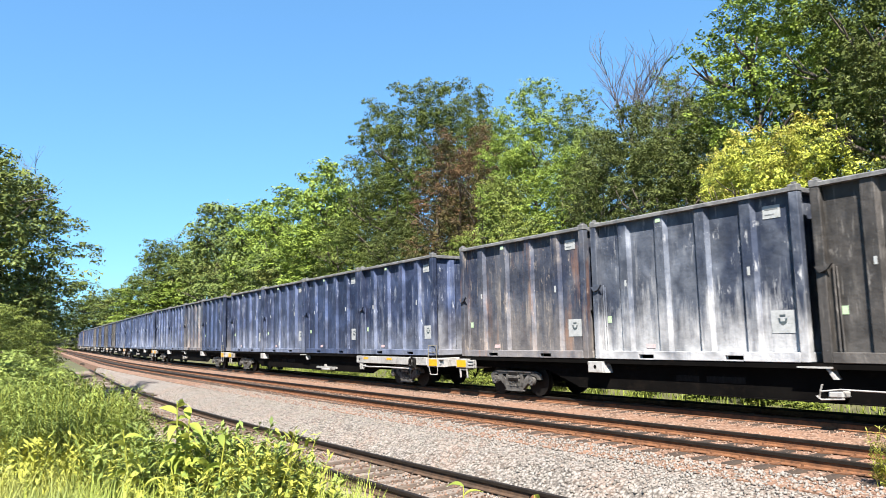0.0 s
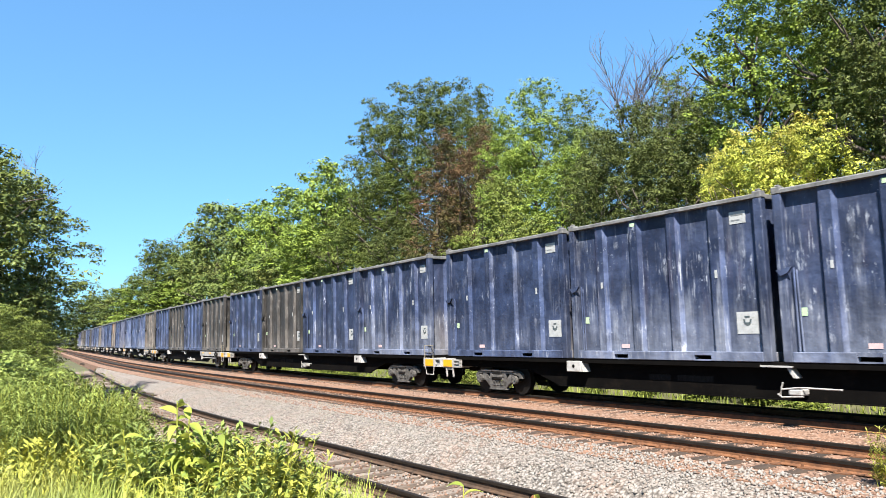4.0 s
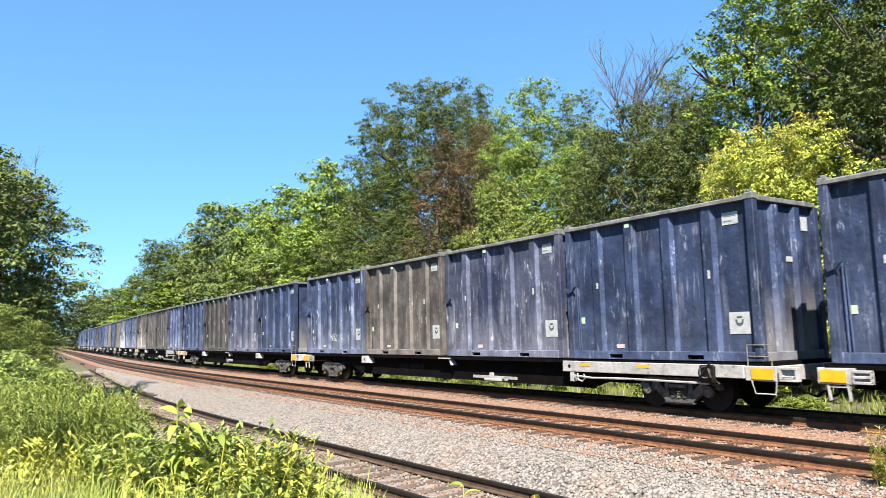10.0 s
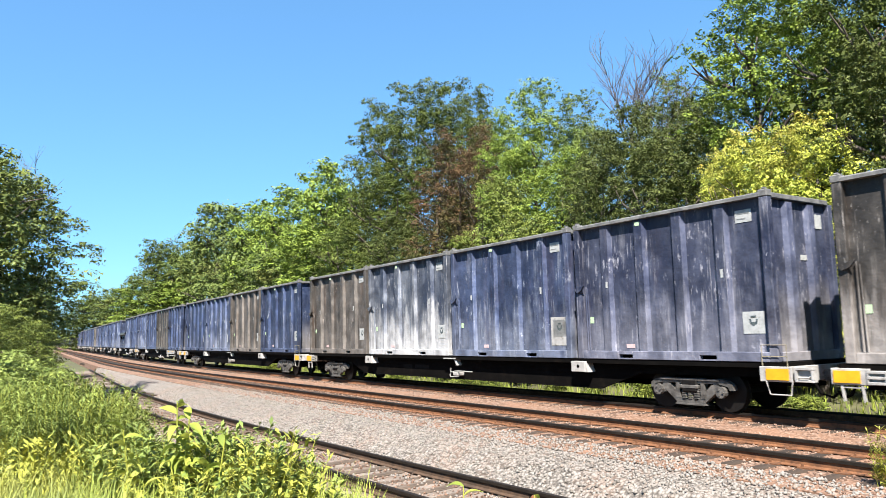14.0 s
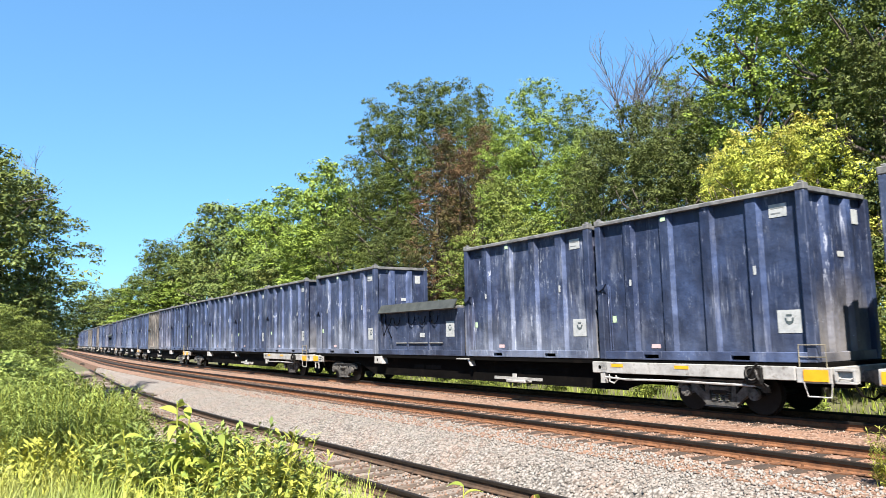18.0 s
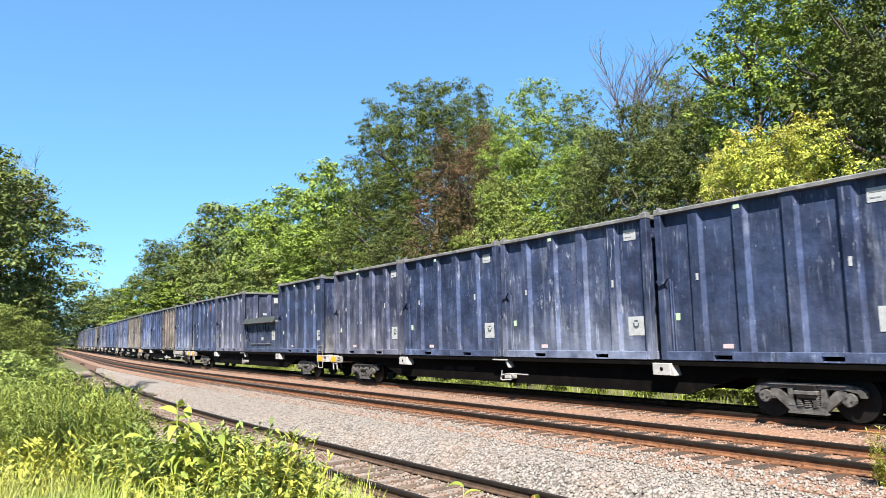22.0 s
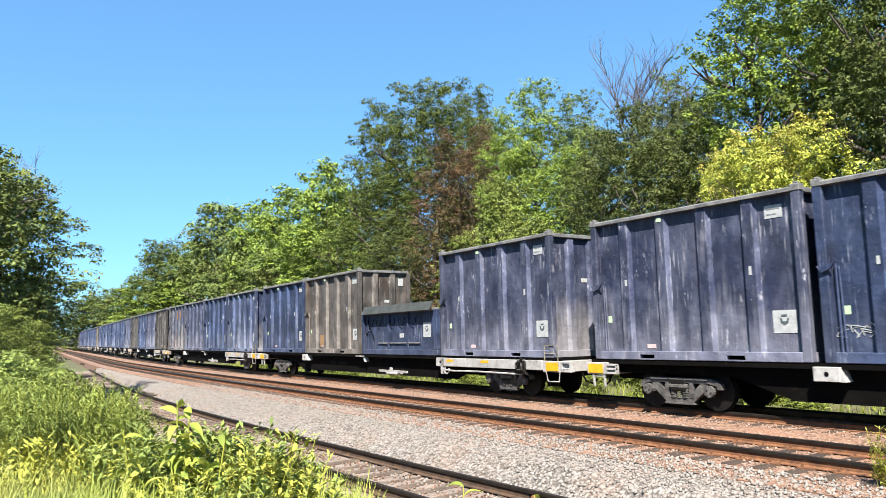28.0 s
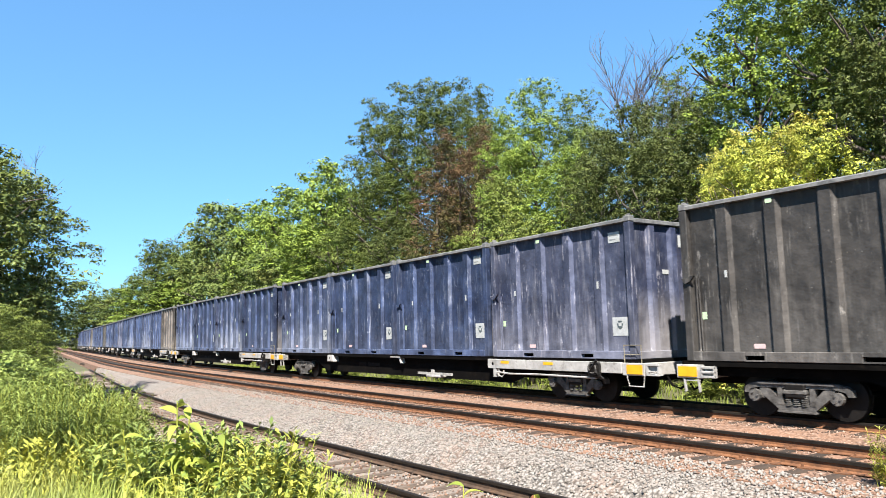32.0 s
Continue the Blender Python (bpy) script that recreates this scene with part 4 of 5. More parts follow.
def branch(sh, rng, start, way, length, radius, depth, spread=0.5, lift=0.15):
    pts = [Vector(start)]
    d = Vector(way).normalized()
    steps = 5
    for i in range(steps):
        d = (d + Vector((rng.uniform(-1, 1), rng.uniform(-1, 1), rng.uniform(-0.4, 0.8))) * 0.16 + Vector((0, 0, lift * 0.3))).normalized()
        pts.append(pts[-1] + d * length / steps)
    sh.tube(pts, radius, 5 if radius > 0.05 else 3, radius * 0.45)
    if depth > 0:
        for i in range(2, steps + 1):
            for _ in range(2 if depth > 1 else 1):
                w = (d + Vector((rng.uniform(-1, 1), rng.uniform(-1, 1), rng.uniform(-0.3, 0.7))) * spread * 1.6).normalized()
                branch(sh, rng, pts[i], w, length * rng.uniform(0.35, 0.6), radius * 0.5, depth - 1, spread, lift)


def tree_blobs(rng, height, width, low):
    """Many small lobes over an uneven crown from low to height."""
    out = []
    n = 110
    for i in range(n):
        f = (i + 0.5) / n
        body = math.sin(math.pi * (0.13 + 0.80 * f)) ** 0.75
        a = i * 2.4 + rng.uniform(-0.9, 0.9)
        off = width * 0.45 * body * rng.uniform(0.5, 1.15)
        rr = width * rng.uniform(0.055, 0.125)
        z = low + (height - low) * (0.03 + 0.95 * f)
        out.append((math.cos(a) * off, math.sin(a) * off, z, rr, rr, rr * rng.uniform(0.55, 0.85)))
    for f in (0.2, 0.35, 0.5, 0.65, 0.8):
        out.append((0, 0, low + (height - low) * f, width * 0.26, width * 0.26, (height - low) * 0.1))
    return out


def make_tree(name, seed, height, width, low, leaf, label, count=9000, size=0.26, droop=0.1, category="tree"):
    rng = random.Random(seed)
    t = empty(name, label=label, category=category, group="trees along the line")
    sh = Shape()
    lean = [(0, 0, -0.3)]
    for i in range(1, 7):
        lean.append((rng.uniform(-0.15, 0.15) * i * 0.5, rng.uniform(-0.15, 0.15) * i * 0.5, height * 0.78 * i / 6))
    sh.tube(lean, height * 0.017, 8, 0.05)
    for i in range(2, 6):
        for _ in range(3):
            a = rng.uniform(0, math.tau)
            branch(sh, rng, lean[i], (math.cos(a), math.sin(a), 0.35), width * rng.uniform(0.26, 0.36), height * 0.006, 0 if count < 16000 else 1)
    part("trunk", sh, M_BARK, t, smooth=True)
    part("crown", crown_mesh("crown", seed, tree_blobs(rng, height, width, low), count, size, LEAF[leaf], droop), None, t)
    return t


def make_bare_tree(seed, height):
    rng = random.Random(seed)
    t = empty("bare_tree", label="dead leafless tree with thin grey branches", category="tree", group="trees along the line")
    part("trunk", Shape().tube([(0, 0, -0.3), (0.1, 0, height * 0.3), (0.0, 0.1, height * 0.72)], height * 0.012, 7, height * 0.006), M_DEAD, t, smooth=True)
    for k in range(9):
        a = k * 2.4
        sh = Shape()
        branch(sh, rng, (0, 0.05, height * (0.60 + 0.018 * k)), (math.cos(a) * 0.6, math.sin(a) * 0.6, 1.0), height * rng.uniform(0.15, 0.23), height * 0.0026, 2, 0.62, 0.10)
        part("branch", sh, M_DEAD, t, smooth=True)
    return t


def place(x, y, turn=0.0, size=1.0, tall=None, sink=0.1):
    z = ground_z(x, y) - sink
    return Matrix.Translation((x, y, z)) @ Matrix.Rotation(turn, 4, "Z") @ Matrix.Diagonal((size, size, tall or size, 1))


def seen_from(angle, distance):
    """Ground place under a bearing, in degrees from the way the line comes, and a distance from the camera."""
    a = radians(angle)
    return -math.cos(a) * distance, math.sin(a) * distance


KINDS = {
    "oak": ("oak_tree", 11, 16, 8.0, 0.6, "oak", "broad dark green broadleaf tree behind the train", 42900, 0.108),
    "light": ("ash_tree", 12, 15, 7.0, 0.6, "light", "bright green broadleaf tree behind the train", 41250, 0.108),
    "dark": ("dark_tree", 13, 11, 7.5, 0.3, "dark", "dense dark green bushy tree behind the train", 42900, 0.104),
    "olive": ("olive_green_tree", 14, 13, 7.0, 0.5, "olive", "yellowing green tree behind the train", 34650, 0.108),
    "brown": ("vine_covered_tree", 15, 12, 5.2, 0.3, "brown", "tree hung with withered brown vines", 28050, 0.083),
    "lime": ("sunlit_shrub", 16, 5.5, 4.6, 0.2, "lime", "yellow-green sunlit shrub behind the train", 34650, 0.068),
    "scrub": ("scrub_bush", 17, 4.0, 4.4, 0.1, "fresh", "low leafy green scrub at the wood's edge", 5280, 0.145),
    "weed": ("weed_thicket", 19, 3.4, 4.2, 0.05, "stalk", "sunlit tangle of leafy weeds beside the siding", 14850, 0.082),
    "bush": ("green_shrub", 23, 5.5, 4.6, 0.2, "grove", "light green leafy shrub behind the train", 24750, 0.087),
    "maple": ("maple_tree", 18, 12, 8.5, 0.5, "maple", "dark green maple beside the siding", 39600, 0.131),
    "far_dark": ("dark_tree", 34, 11, 7.5, 0.3, "dark", "dense dark green bushy tree along the line", 16335, 0.163),
    "far_oak": ("oak_tree", 31, 16, 8.0, 0.3, "oak", "distant dark green broadleaf tree along the line", 24502, 0.163),
    "far_light": ("ash_tree", 32, 15, 7.0, 0.3, "light", "distant bright green broadleaf tree along the line", 19057, 0.178),
    "far_olive": ("olive_green_tree", 33, 13, 7.0, 0.3, "olive", "distant yellowing green tree along the line", 19057, 0.178),
}
# how much taller than the plain kind each near tree is drawn
TALL = {"oak": 1.25, "light": 1.3, "dark": 1.6, "olive": 1.7, "brown": 1.2, "lime": 1.8, "bush": 1.9}
# kind, bearing, distance, size, height factor
WOOD = (
    ("oak", 66.4, 30, 0.64, 1.04),
    ("light", 59.2, 34, 0.86, 1.26),
    ("light", 63.0, 35, 0.70, 1.17),
    ("dark", 67.2, 27, 0.50, 1.07),
    ("lime", 58.5, 28, 0.75, 1.77),
    ("lime", 61.9, 27, 0.77, 1.75),
    ("lime", 56.2, 29, 0.49, 1.68),
    ("olive", 56.1, 34, 0.38, 1.01),
    ("dark", 53.8, 34, 0.53, 1.17),
    ("dark", 50.0, 35, 0.56, 1.20),
    ("dark", 51.5, 32, 0.57, 0.94),
    ("olive", 52.7, 41, 0.54, 1.25),
    ("olive", 45.7, 45, 0.61, 1.31),
    ("light", 42.3, 47, 0.73, 1.22),
    ("light", 44.2, 39, 0.61, 0.82),
    ("light", 40.2, 45, 0.56, 1.08),
    ("bush", 39.6, 40, 0.81, 2.01),
    ("bush", 41.3, 36, 0.74, 1.53),
    ("dark", 47.3, 36, 0.45, 1.11),
    ("brown", 35.6, 49, 0.84, 1.36),
    ("brown", 37.9, 48, 0.65, 1.38),
    ("brown", 34.1, 49, 0.74, 1.14),
    ("oak", 32.4, 64, 0.93, 1.54),
    ("oak", 35.2, 61, 0.95, 1.48),
    ("oak", 29.6, 67, 0.82, 1.49),
    ("oak", 37.5, 55, 0.60, 1.30),
    ("oak", 30.0, 60, 0.82, 1.04),
    ("dark", 30.9, 54, 0.68, 1.04),
    ("bush", 36.3, 41, 0.83, 1.46),
    ("scrub", 33.6, 44, 0.5, 0.8),
    ("light", 25.3, 80, 1.04, 1.41),
    ("light", 22.4, 93, 1.20, 1.39),
    ("olive", 26.4, 69, 0.77, 1.06),
    ("light", 23.9, 74, 0.99, 0.90),
    ("light", 20.0, 113, 1.14, 1.48),
    ("olive", 17.3, 173, 2.25, 2.47),
    ("olive", 19.0, 113, 1.14, 1.28),
    ("oak", 13.0, 195, 1.45, 1.70),
    ("olive", 14.9, 193, 1.94, 1.81),
    ("light", 11.8, 200, 1.52, 1.21),
    ("olive", 10.5, 209, 1.59, 1.26),
    ("oak", 9.2, 218, 1.53, 0.98),
    ("oak", 8.1, 227, 1.51, 0.92),
    ("light", 13.8, 190, 1.70, 1.08),
    ("olive", 21.1, 89, 1.00, 0.95),
    ("oak", 64.5, 37, 0.79, 0.95),
    ("oak", 55.4, 44, 0.60, 0.92),
    ("oak", 46.9, 55, 0.87, 1.06),
    ("light", 38.8, 65, 1.17, 1.35),
    ("oak", 27.3, 89, 1.04, 1.26),
    ("light", 21.1, 136, 1.83, 1.49),
    ("olive", 16.1, 209, 2.34, 2.17),
    ("oak", 71, 32, 0.9, 1.1), ("dark", 76, 30, 0.9, 1.2), ("light", 82, 31, 0.9, 1.1), ("oak", 90, 31, 1.0, 1.1), ("dark", 100, 32, 1.0, 1.1),
    ("maple", 2.9, 38, 0.74, 0.82), ("maple", -0.8, 33, 0.74, 0.82), ("bush", 3.5, 24, 0.36, 0.60), ("bush", 5.2, 28, 0.34, 0.56), ("bush", 1.4, 22, 0.36, 0.58), ("maple", 4.6, 60, 0.5, 0.62),
    ("weed", 3.0, 21, 0.6, 0.52), ("weed", 4.6, 25, 0.55, 0.5), ("weed", 1.0, 17, 0.6, 0.5), ("weed", 5.6, 31, 0.5, 0.5), ("weed", 3.4, 15, 0.4, 0.42),
)


def copy_scaled(proto, m):
    """A copy at the pose m with m's own scale alone."""
    return copy_thing(proto, m @ Matrix.Diagonal((*(1 / v for v in proto.scale), 1)))


def build_wood():
    protos = {}
    rng = random.Random(9)
    for kind, bearing, dist, size, tall in WOOD:
        x, y = seen_from(bearing, dist)
        if (dist > 72 or bearing > 70) and "far_" + kind in KINDS:
            kind = "far_" + kind
        m = place(x, y, rng.uniform(0, 6.28), size * 1.3, tall / TALL.get(kind, 1.0))
        if kind in protos:
            copy_scaled(protos[kind], m)
        else:
            name, seed, h, w, low, leaf, label, count, leaf_size = KINDS[kind]
            protos[kind] = make_tree(name, seed, h * TALL.get(kind, 1.0), w, low, leaf, label, count, leaf_size)
            protos[kind].matrix_basis = m
    for bearing, dist, h, seed in ((49.7, 37, 17.2, 4), (52.6, 37, 15.6, 2), (4.0, 41, 11.4, 3)):
        x, y = seen_from(bearing, dist)
        make_bare_tree(seed, h).matrix_basis = place(x, y)
    for i in range(22):
        (x, y, z), _ = on_line(-62 + i * 2.5, 5.2 + 3.0 * rng.random())
        copy_scaled(protos["scrub"], place(x, y, rng.uniform(0, 6.28), rng.uniform(0.3, 0.45), rng.uniform(0.16, 0.3)))
    for i in range(22):
        s = -110 + i * 5.5
        (x, y, z), _ = on_line(s, 9.5 + 2.0 * rng.random())
        copy_scaled(protos["scrub"], place(x, y, rng.uniform(0, 6.28), rng.uniform(0.6, 0.9), rng.uniform(0.5, 0.85)))


build_wood()


# ---- plants in front ----
def blades(name, places, rng, low, high, width, mat, lean=0.5):
    """Single grass blades at the given ground places."""
    p = np.array(places)
    n = len(p)
    h = rng.uniform(low, high, n)[:, None]
    a = rng.uniform(0, math.tau, n)
    side = np.stack([np.cos(a), np.sin(a), np.zeros(n)], 1)
    way = np.stack([-np.sin(a), np.cos(a), np.zeros(n)], 1) * rng.uniform(0.05, lean, n)[:, None] + rng.normal(size=(n, 3)) * 0.08
    tip = p + way * h + np.array([0, 0, 1]) * h
    mid = p + way * h * 0.3 + np.array([0, 0, 0.6]) * h
    w = side * width * rng.uniform(0.6, 1.4, n)[:, None]
    a1 = np.stack([p - w, p + w, mid + w * 0.8, mid - w * 0.8], 1)
    a2 = np.stack([mid - w * 0.8, mid + w * 0.8, tip + w * 0.08, tip - w * 0.08], 1)
    return quads_mesh(name, np.concatenate([a1, a2]), mat)


def build_grass():
    rng = np.random.default_rng(5)
    pts = []
    while len(pts) < 32000:
        b, d = rng.uniform(-2, 29), 4.6 + 9.0 * rng.random() ** 1.3
        x, y = seen_from(b, d)
        edge = siding(x)[0] - 1.7 - y
        if edge > 0 and rng.random() < min(1.0, 0.25 + edge * 0.5) and noise.noise((x * 1.2, y * 1.2, 3.0)) > -0.35:
            pts.append((x, y, ground_z(x, y) - 0.03))
    tagged(new("grass", blades("grass", pts, rng, 0.25, 0.85, 0.0065, LEAF["grass"])), "tall yellow-green grass on the bank", "grass", kind="stuff")
    pts = []
    for _ in range(9000):
        (x, y, z), _h = on_line(rng.uniform(-75, 6), rng.uniform(3.4, 9.0))
        pts.append((x, y, ground_z(x, y) - 0.03))
    tagged(new("verge_grass", blades("verge_grass", pts, rng, 0.15, 0.5, 0.02, LEAF["fresh"])), "sunlit grass behind the train", "grass", kind="stuff")


build_grass()


def make_weed(seed, height, radius, stems, leaf, name, label, look="weed", wide=0.10, count=56):
    """A clump of upright stems clothed in narrow leaves."""
    rng = np.random.default_rng(seed)
    plant = empty(name, label=label, category="plant", group="weeds on the bank")
    st, quads = Shape(), []
    for _ in range(stems):
        a, r = rng.uniform(0, math.tau), radius * math.sqrt(rng.random())
        base = Vector((math.cos(a) * r * 0.6, math.sin(a) * r * 0.6, 0))
        top = Vector((math.cos(a) * r * 1.25 + rng.normal() * 0.06, math.sin(a) * r * 1.25 + rng.normal() * 0.06, height * rng.uniform(0.7, 1.05)))
        st.tube([base, (base + top) / 2 + Vector((0, 0, 0.05)), top], 0.005, 3, 0.002)
        for f in np.linspace(0.15, 1.0, count):
            p = np.array(base.lerp(top, float(f)))
            b = rng.uniform(0, math.tau)
            d = np.array([math.cos(b), math.sin(b), rng.uniform(0.1, 1.3)])
            l = leaf * rng.uniform(0.6, 1.3) * (1.15 - 0.5 * f)
            s = np.array([-math.sin(b), math.cos(b), rng.uniform(-0.3, 0.3)]) * l * wide
            quads.append([p, p + d * l * 0.5 + s, p + d * l - np.array([0, 0, l * 0.2]), p + d * l * 0.5 - s])
    tagged(part("stalk", st, LEAF["weed"], plant), kind="stuff")
    tagged(part("foliage", quads_mesh("foliage", np.array(quads), LEAF[look]), None, plant), kind="stuff")
    return plant


def leaf_blade():
    """One broad pointed leaf, one metre long, folded along its rib and drooping."""
    sh = Shape()
    n = 6
    for i in range(n + 1):
        f = i / n
        w = 0.185 * math.sin(math.pi * min(1, 0.06 + 0.94 * f)) ** 0.9 * (1.2 - 0.55 * f)
        z = 0.35 * f - 0.62 * f * f
        sh.v += [(f, -w, z + w * 0.45), (f, 0.0, z), (f, w, z + w * 0.45)]
        if i:
            k = i * 3
            sh.f += [(k - 3, k - 2, k + 1, k), (k - 2, k - 1, k + 2, k + 1)]
    return sh.mesh("leaf", LEAF["poke"], True)


LEAF_MESH = leaf_blade()


def make_broadleaf(seed, height, spread, stems, leaves, size, label):
    rng = random.Random(seed)
    plant = empty("broadleaf_weed", label=label, category="plant", group="weeds on the bank")
    for k in range(stems):
        a = rng.uniform(0, math.tau)
        r = spread * (0.2 + 0.8 * rng.random()) if stems > 1 else 0
        top = Vector((math.cos(a) * r, math.sin(a) * r, height * (1 if k == 0 else rng.uniform(0.6, 0.9))))
        base = Vector((math.cos(a) * r * 0.3, math.sin(a) * r * 0.3, 0))
        part("stem", Shape().tube([base, base.lerp(top, 0.5) + Vector((0, 0, 0.06)), top], 0.012, 5, 0.006), LEAF["weed"], plant)
        for i in range(leaves):
            f = 0.2 + 0.8 * ((i + 1) / leaves) ** 0.8
            ob = part("leaf", LEAF_MESH, None, plant)
            l = size * (1.25 - 0.55 * f) * rng.uniform(0.75, 1.2)
            ob.matrix_basis = Matrix.Translation(base.lerp(top, f)) @ Euler((rng.uniform(-0.8, 0.8), -rng.uniform(-0.8, 0.5) - (0.35 if f > 0.92 else 0), i * 2.4 + rng.uniform(-0.4, 0.4))).to_matrix().to_4x4() @ Matrix.Diagonal((l, l, l, 1))
    return plant


def build_weeds():
    rng = random.Random(21)
    tall = make_weed(1, 1.7, 0.55, 64, 0.13, "goldenrod_clump", "dense clump of tall narrow-leaved green weeds", "stalk")
    low = make_weed(2, 0.85, 0.42, 60, 0.12, "low_weed_clump", "low bushy clump of light green weeds", "weed", 0.24, 30)
    first = {}
    shady = make_weed(5, 1.0, 0.40, 40, 0.10, "leafy_weed_clump", "leafy clump of mid-green weeds with small leaves", "stalk", 0.22, 40)
    bushy = make_weed(4, 1.0, 0.42, 40, 0.10, "leafy_weed_clump", "leafy clump of green weeds with pointed leaves", "weed", 0.22, 36)
    for proto, b, d, s in ((tall, 4.4, 10.0, 0.72), (tall, 6.4, 10.0, 0.80), (tall, 8.2, 9.9, 0.82), (tall, 9.9, 10.3, 0.80), (tall, 2.2, 9.6, 0.66), (tall, 7.4, 11.2, 0.84), (tall, 9.0, 11.6, 0.80), (tall, 10.4, 12.0, 0.72),
                           (tall, 0.2, 10.4, 0.72), (tall, 5.2, 12.0, 0.78), (tall, 3.0, 12.5, 0.80), (tall, 8.8, 13.5, 0.96), (tall, 9.8, 13.0, 0.92), (tall, 10.6, 12.4, 0.84), (tall, 11.4, 12.8, 0.7), (tall, 7.6, 14.5, 1.02), (tall, 6.2, 13.5, 0.92), (tall, 10.6, 9.4, 0.66), (tall, 11.4, 10.8, 0.68), (low, 12.5, 9.4, 0.85),
                           (bushy, 13.0, 8.6, 1.05), (shady, 17.6, 7.7, 1.25), (bushy, 19.0, 7.2, 1.22), (shady, 20.6, 7.6, 1.25), (bushy, 21.8, 7.1, 1.12), (shady, 16.4, 8.2, 1.2), (shady, 22.8, 7.6, 1.02), (bushy, 14.2, 6.6, 0.85), (shady, 18.2, 6.5, 0.95), (shady, 11.6, 7.8, 1.1), (shady, 15.2, 7.8, 1.22),
                           (low, 20.2, 6.6, 0.85), (low, 23.2, 6.9, 0.7), (low, 27.0, 7.3, 0.72), (low, 28.4, 7.1, 0.66), (low, 11.0, 7.2, 0.7), (low, 6.0, 8.2, 0.8), (bushy, 5.0, 8.0, 1.0), (bushy, 3.4, 8.3, 1.0), (bushy, 6.9, 7.6, 0.85), (bushy, 4.3, 7.2, 0.8), (bushy, 8.4, 7.9, 0.8)):
        x, y = seen_from(b, d)
        m = place(x, y, rng.uniform(0, 6.28), s, None, 0.02)
        if proto in first:
            copy_scaled(proto, m)
        else:
            proto.matrix_basis = m
            first[proto] = 1
    for b, d, h, spread, stems, leaves, size in ((14.7, 7.2, 1.50, 0.16, 4, 18, 0.27), (12.4, 7.3, 1.22, 0.30, 5, 11, 0.25), (16.2, 7.0, 1.22, 0.30, 5, 11, 0.27), (22.6, 7.3, 1.16, 0.14, 3, 8, 0.25),
                                                  (35.8, 7.8, 1.06, 0, 1, 7, 0.26), (41.2, 7.4, 1.12, 0, 1, 8, 0.24), (47.9, 7.0, 0.98, 0, 1, 6, 0.24)):
        x, y = seen_from(b, d)
        make_broadleaf(int(b * 10), h, spread, stems, leaves, size, "leafy weed with large yellow-green pointed leaves").matrix_basis = place(x, y, 0.4 * b, 1.0, None, 0.02)
    dry = make_weed(3, 0.9, 0.12, 6, 0.10, "dry_weed", "thin straw-coloured weed growing in the ballast")
    x, y = seen_from(64.8, 11.4)
    dry.matrix_basis = Matrix.Translation((x, y, -0.28))


build_weeds()


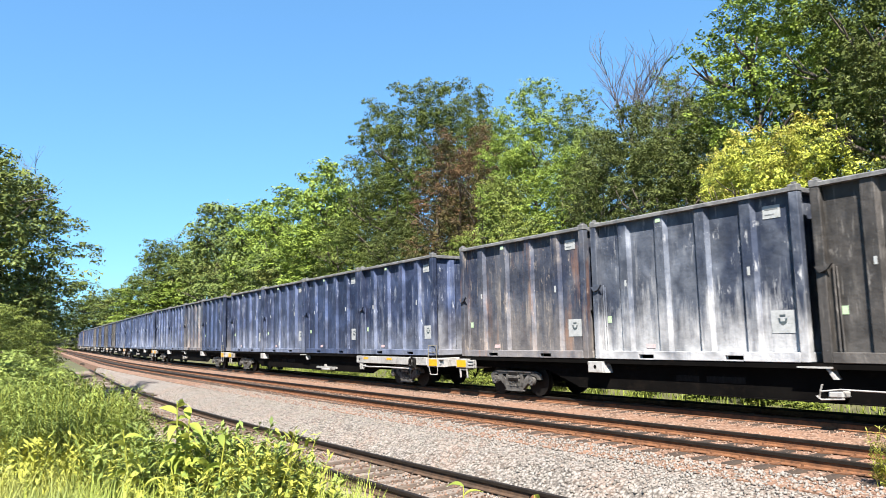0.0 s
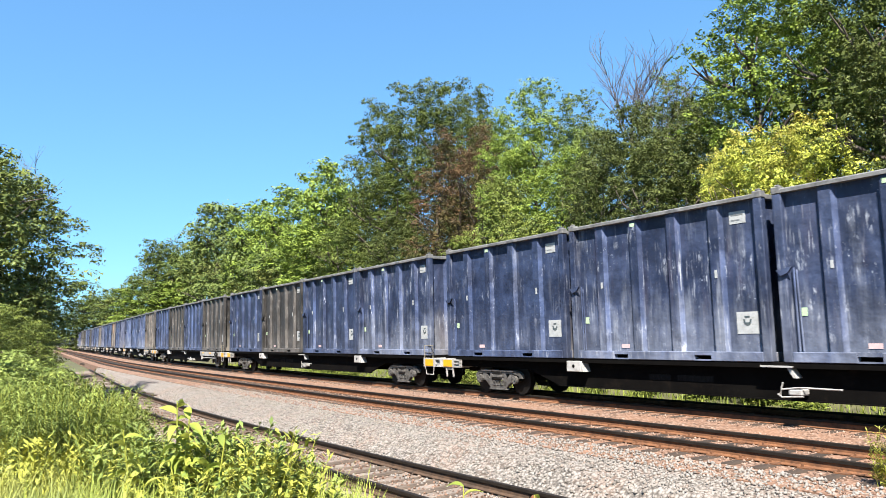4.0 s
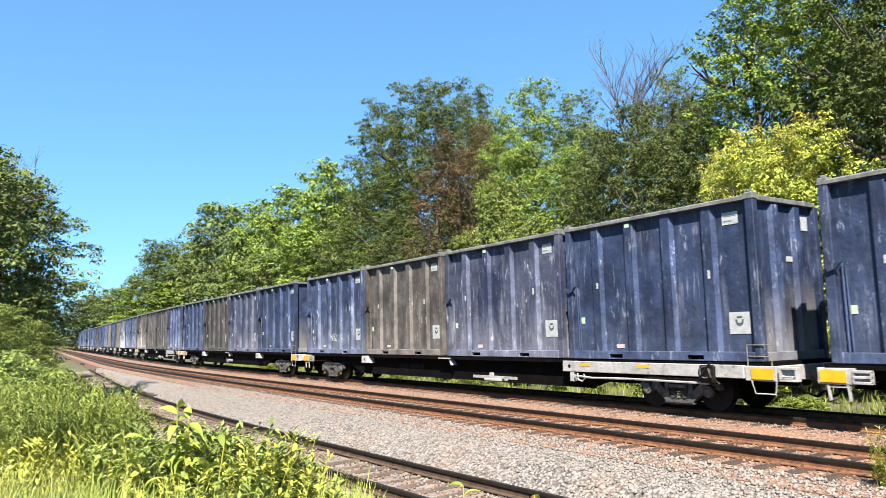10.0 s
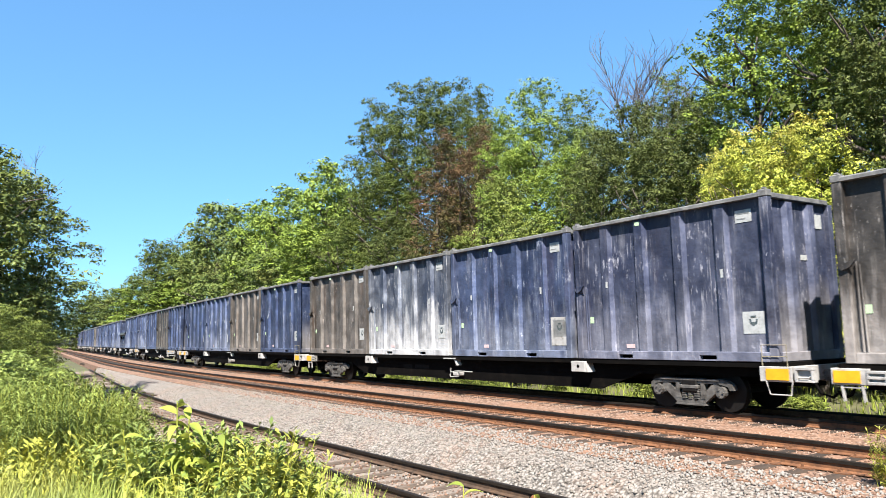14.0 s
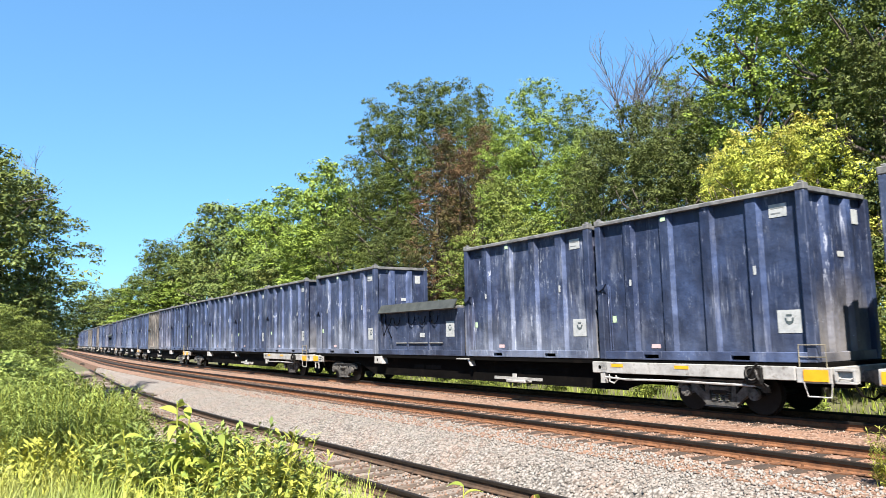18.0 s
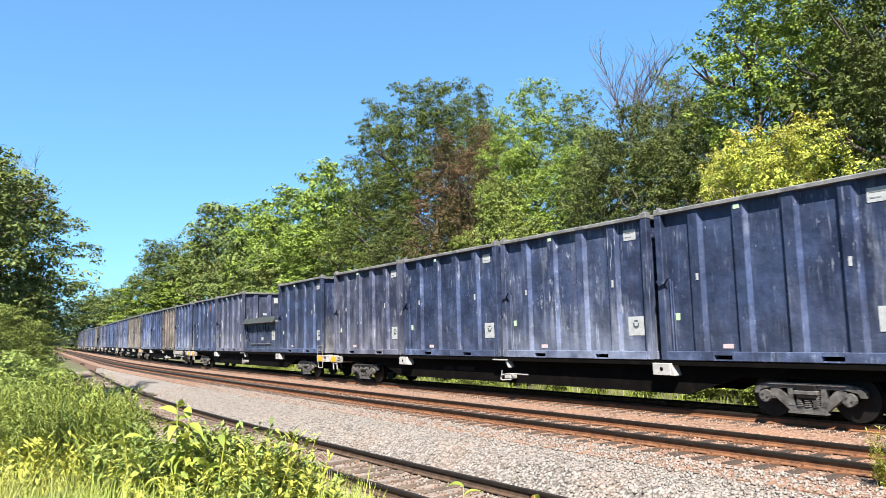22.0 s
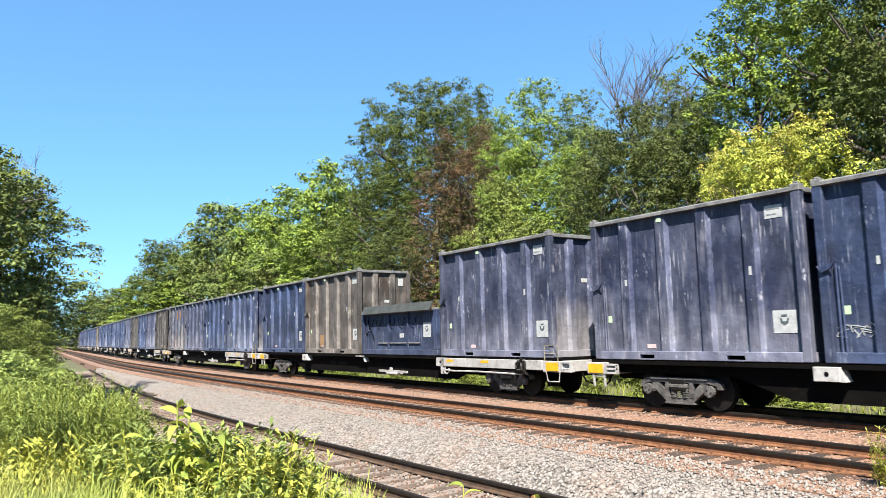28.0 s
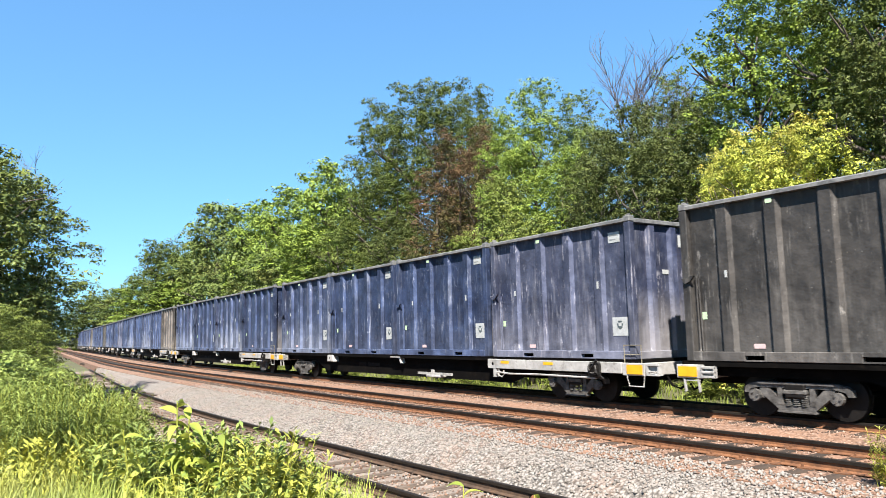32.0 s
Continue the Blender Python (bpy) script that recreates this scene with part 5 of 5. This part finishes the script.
# ---- ties, plates and stones ----
def build_ties():
    rng = random.Random(31)
    metal = Shape().box(-0.17, 0.17, -0.10, 0.10, 0.0, 0.02).box(0.08, 0.11, -0.07, -0.04, 0.02, 0.06).box(-0.11, -0.08, 0.04, 0.07, 0.02, 0.06).mesh("tie_plate", M_RAIL)
    kinds = {}
    for mat in (M_TIE, M_OLDTIE):
        kinds[mat] = []
        for k in range(4):
            sh = Shape().box(-0.115, 0.115, -1.3 + rng.uniform(-0.06, 0.04), 1.3 + rng.uniform(-0.04, 0.06), -0.2, 0.0, 0.018)
            kinds[mat].append(sh.mesh("tie", mat))
    rest = {M_TIE: [], M_OLDTIE: []}
    unit = [(x, y, z) for x in (-0.115, 0.115) for y in (-1.3, 1.3) for z in (-0.2, 0.0)]
    faces = [(0, 1, 3, 2), (4, 6, 7, 5), (0, 4, 5, 1), (2, 3, 7, 6), (0, 2, 6, 4), (1, 5, 7, 3)]
    far = {}
    for track, off, z in ((TRACK_MAIN, MAIN_OFF, -0.174), (TRACK_TRAIN, 0.0, TRAIN_Z - 0.174)):
        sh = Shape()
        s = -420.0
        while s < 130:
            p, h = on_line(s, off, z)
            m = Matrix.Translation(p) @ Matrix.Rotation(h + rng.uniform(-0.02, 0.02), 4, "Z")
            if -46 < s < 2:
                ob = part("tie", rng.choice(kinds[M_TIE]), None, track)
                ob.matrix_basis = m
                if -30 < s and off:
                    for y in (-0.7525, 0.7525):
                        pl = part("tie_plate", metal, None, track)
                        pl.matrix_basis = m @ pose(0, y, 0, 0, 0, 90)
            else:
                sh.add([m @ Vector(v) for v in unit], faces)
            s += 0.53
        tagged(part("tie_row", sh, M_TIE, track), kind="stuff")
    x = -70.0
    sh = Shape()
    while x < 30:
        y, g = siding(x)
        m = Matrix.Translation((x, y + rng.uniform(-0.1, 0.1), SIDING_Z - 0.178 + GRADE * x + rng.uniform(-0.05, 0.01))) @ Matrix.Rotation(math.atan(g) + rng.uniform(-0.1, 0.1), 4, "Z")
        if -34 < x < 4:
            ob = part("tie", rng.choice(kinds[M_OLDTIE]), None, TRACK_SIDING)
            ob.matrix_basis = m
        else:
            sh.add([m @ Vector(v) for v in unit], faces)
        x += 0.56 + rng.uniform(-0.05, 0.06)
    tagged(part("tie_row", sh, M_OLDTIE, TRACK_SIDING), kind="stuff")
    # rail joint bars and anchors on the siding
    for x in (-8.6, -7.9, -7.55, -6.3):
        y, g = siding(x)
        part("rail_anchor", Shape().prism([(x - 0.02, SIDING_Z - 0.16), (x + 0.10, SIDING_Z - 0.17), (x + 0.06, SIDING_Z - 0.05)], y + 0.60, y + 0.74), M_RAIL, TRACK_SIDING)
    y, g = siding(-7.5)
    part("joint_bar", Shape().box(-8.9, -6.4, y + 0.69, y + 0.735, SIDING_Z - 0.15, SIDING_Z - 0.055), M_HEAD, TRACK_SIDING)
    # discarded ties
    spare = kinds[M_TIE][0]
    for x, y, a in ((-38.5, 8.3, 0.5), (-37.2, 8.1, 0.8), (-40.2, 8.5, 0.3), (-41.5, 8.7, 0.65), (-88, 14.2, 0.4), (-92, 13.8, 0.9), (-95, 14.5, 0.2), (-90, 14.0, 1.2)):
        ob = new("discarded_tie", spare)
        ob.matrix_basis = Matrix.Translation((x, y, -0.64 if x > -60 else -0.52)) @ Matrix.Rotation(a + 1.2, 4, "Z")
        tagged(ob, "dark discarded timber tie lying on the stones", "railway tie", "discarded ties")


build_ties()


def stones(name, places, rng, low, high, mat, label):
    """Crushed stones: small irregular blocks, joined."""
    p = np.array(places)
    n = len(p)
    unit = np.array([(1, 0, 0), (-1, 0, 0), (0, 1, 0), (0, -1, 0), (0, 0, 1), (0, 0, -1)], float)
    v = unit[None] * rng.uniform(0.6, 1.3, (n, 6, 1)) * rng.uniform(low, high, (n, 1, 1)) + rng.normal(size=(n, 6, 3)) * low * 0.25
    a = rng.uniform(0, math.tau, n)
    c, s = np.cos(a)[:, None], np.sin(a)[:, None]
    v = np.stack([v[..., 0] * c - v[..., 1] * s, v[..., 0] * s + v[..., 1] * c, v[..., 2] * 0.8], -1) + p[:, None]
    tri = np.array([(0, 2, 4), (2, 1, 4), (1, 3, 4), (3, 0, 4), (2, 0, 5), (1, 2, 5), (3, 1, 5), (0, 3, 5)])
    f = (tri[None] + np.arange(n)[:, None, None] * 6).reshape(-1, 3)
    me = bpy.data.meshes.new(name)
    me.vertices.add(n * 6)
    me.vertices.foreach_set("co", v.astype(np.float32).ravel())
    me.loops.add(len(f) * 3)
    me.loops.foreach_set("vertex_index", f.astype(np.int32).ravel())
    me.polygons.add(len(f))
    me.polygons.foreach_set("loop_start", np.arange(0, len(f) * 3, 3, dtype=np.int32))
    me.materials.append(mat)
    me.update(calc_edges=True)
    tagged(new(name, me), label, "gravel", kind="stuff")


def build_stones():
    rng = np.random.default_rng(8)
    pts = []
    for _ in range(38000):
        x = -36 + 40 * rng.random() ** 0.75
        (px, py, pz), _h = on_line(x, -6.05)
        sy, _g = siding(x)
        zs = SIDING_Z - 0.20 + GRADE * x
        y = rng.uniform(sy - 1.5, py + 0.62)
        if y < sy + 1.0 and rng.random() < 0.86:
            continue
        mid = max(py - 1.0, sy + 1.35)
        z = np.interp(y, [sy - 1.5, sy, sy + 1.25, mid, py, py + 0.6], [zs - 0.05, zs - 0.01, zs, pz - 0.30, pz - 0.222, pz - 0.187])
        pts.append((x, y, z + rng.uniform(-0.012, 0.018)))
    stones("stones", pts, rng, 0.018, 0.042, M_STONE, "loose pale grey crushed stones")
    pts = []
    for _ in range(20000):
        s = -40 + 44 * rng.random() ** 0.8
        off = rng.uniform(-6.1, -0.85)
        p, _h = on_line(s, off, -0.145 if off > -1.6 else -0.195 if off > -5.3 else -0.215)
        pts.append((p[0], p[1], p[2] + rng.uniform(-0.01, 0.02)))
    for _ in range(7000):
        x = -32 + 36 * rng.random() ** 0.8
        sy, _g = siding(x)
        pts.append((x, sy + rng.uniform(-1.5, 1.3), SIDING_Z - 0.205 + GRADE * x + rng.uniform(-0.01, 0.025)))
    stones("rusty_stones", pts, rng, 0.016, 0.036, M_STONE_RUST, "rust-stained crushed stones between the rails")


build_stones()


def motions():
    """The train runs past; each wheelset turns on its bogie."""
    times = [float(i) for i in range(33)]
    rows = {}
    for n, car in CARS:
        seq = []
        for t in times:
            s = train_s(t) - n * PITCH_CAR + CENTRE + SLACK.get(n, -0.1)
            (ax, ay, az), _ = on_line(s - 9.7, 0, TRAIN_Z)
            (bx, by, bz), _ = on_line(s + 9.7, 0, TRAIN_Z)
            a, b = Vector((ax, ay, az)), Vector((bx, by, bz))
            d = b - a
            seq.append((t, Matrix.Translation((a + b) / 2) @ Euler((0, -math.atan2(d.z, math.hypot(d.x, d.y)), math.atan2(d.y, d.x))).to_matrix().to_4x4()))
        rows[n] = seq
        walk(car, seq)
    for n, k, box in BOXES:
        off = pose((1.5 - k) * PITCH_S, 0, DECK)
        walk(box, [(t, m @ off) for t, m in rows[n]])
    # every wheelset turns alike, so all share the turning of the first pair
    first = {}
    for n, car in CARS:
        for o in car.children_recursive:
            if o.name.startswith("wheelset"):
                key = o["axle"]
                if key not in first:
                    base = o.matrix_basis.copy()
                    walk(o, [(i / 30, base @ pose(0, 0, 0, 0, math.degrees(train_s(i / 30) / 0.455) % 360, 0)) for i in range(0, 961)])
                    first[key] = o
                else:
                    o.rotation_mode = "QUATERNION"
                    d = o.animation_data_create()
                    d.action = first[key].animation_data.action
                    d.action_slot = first[key].animation_data.action_slot


motions()
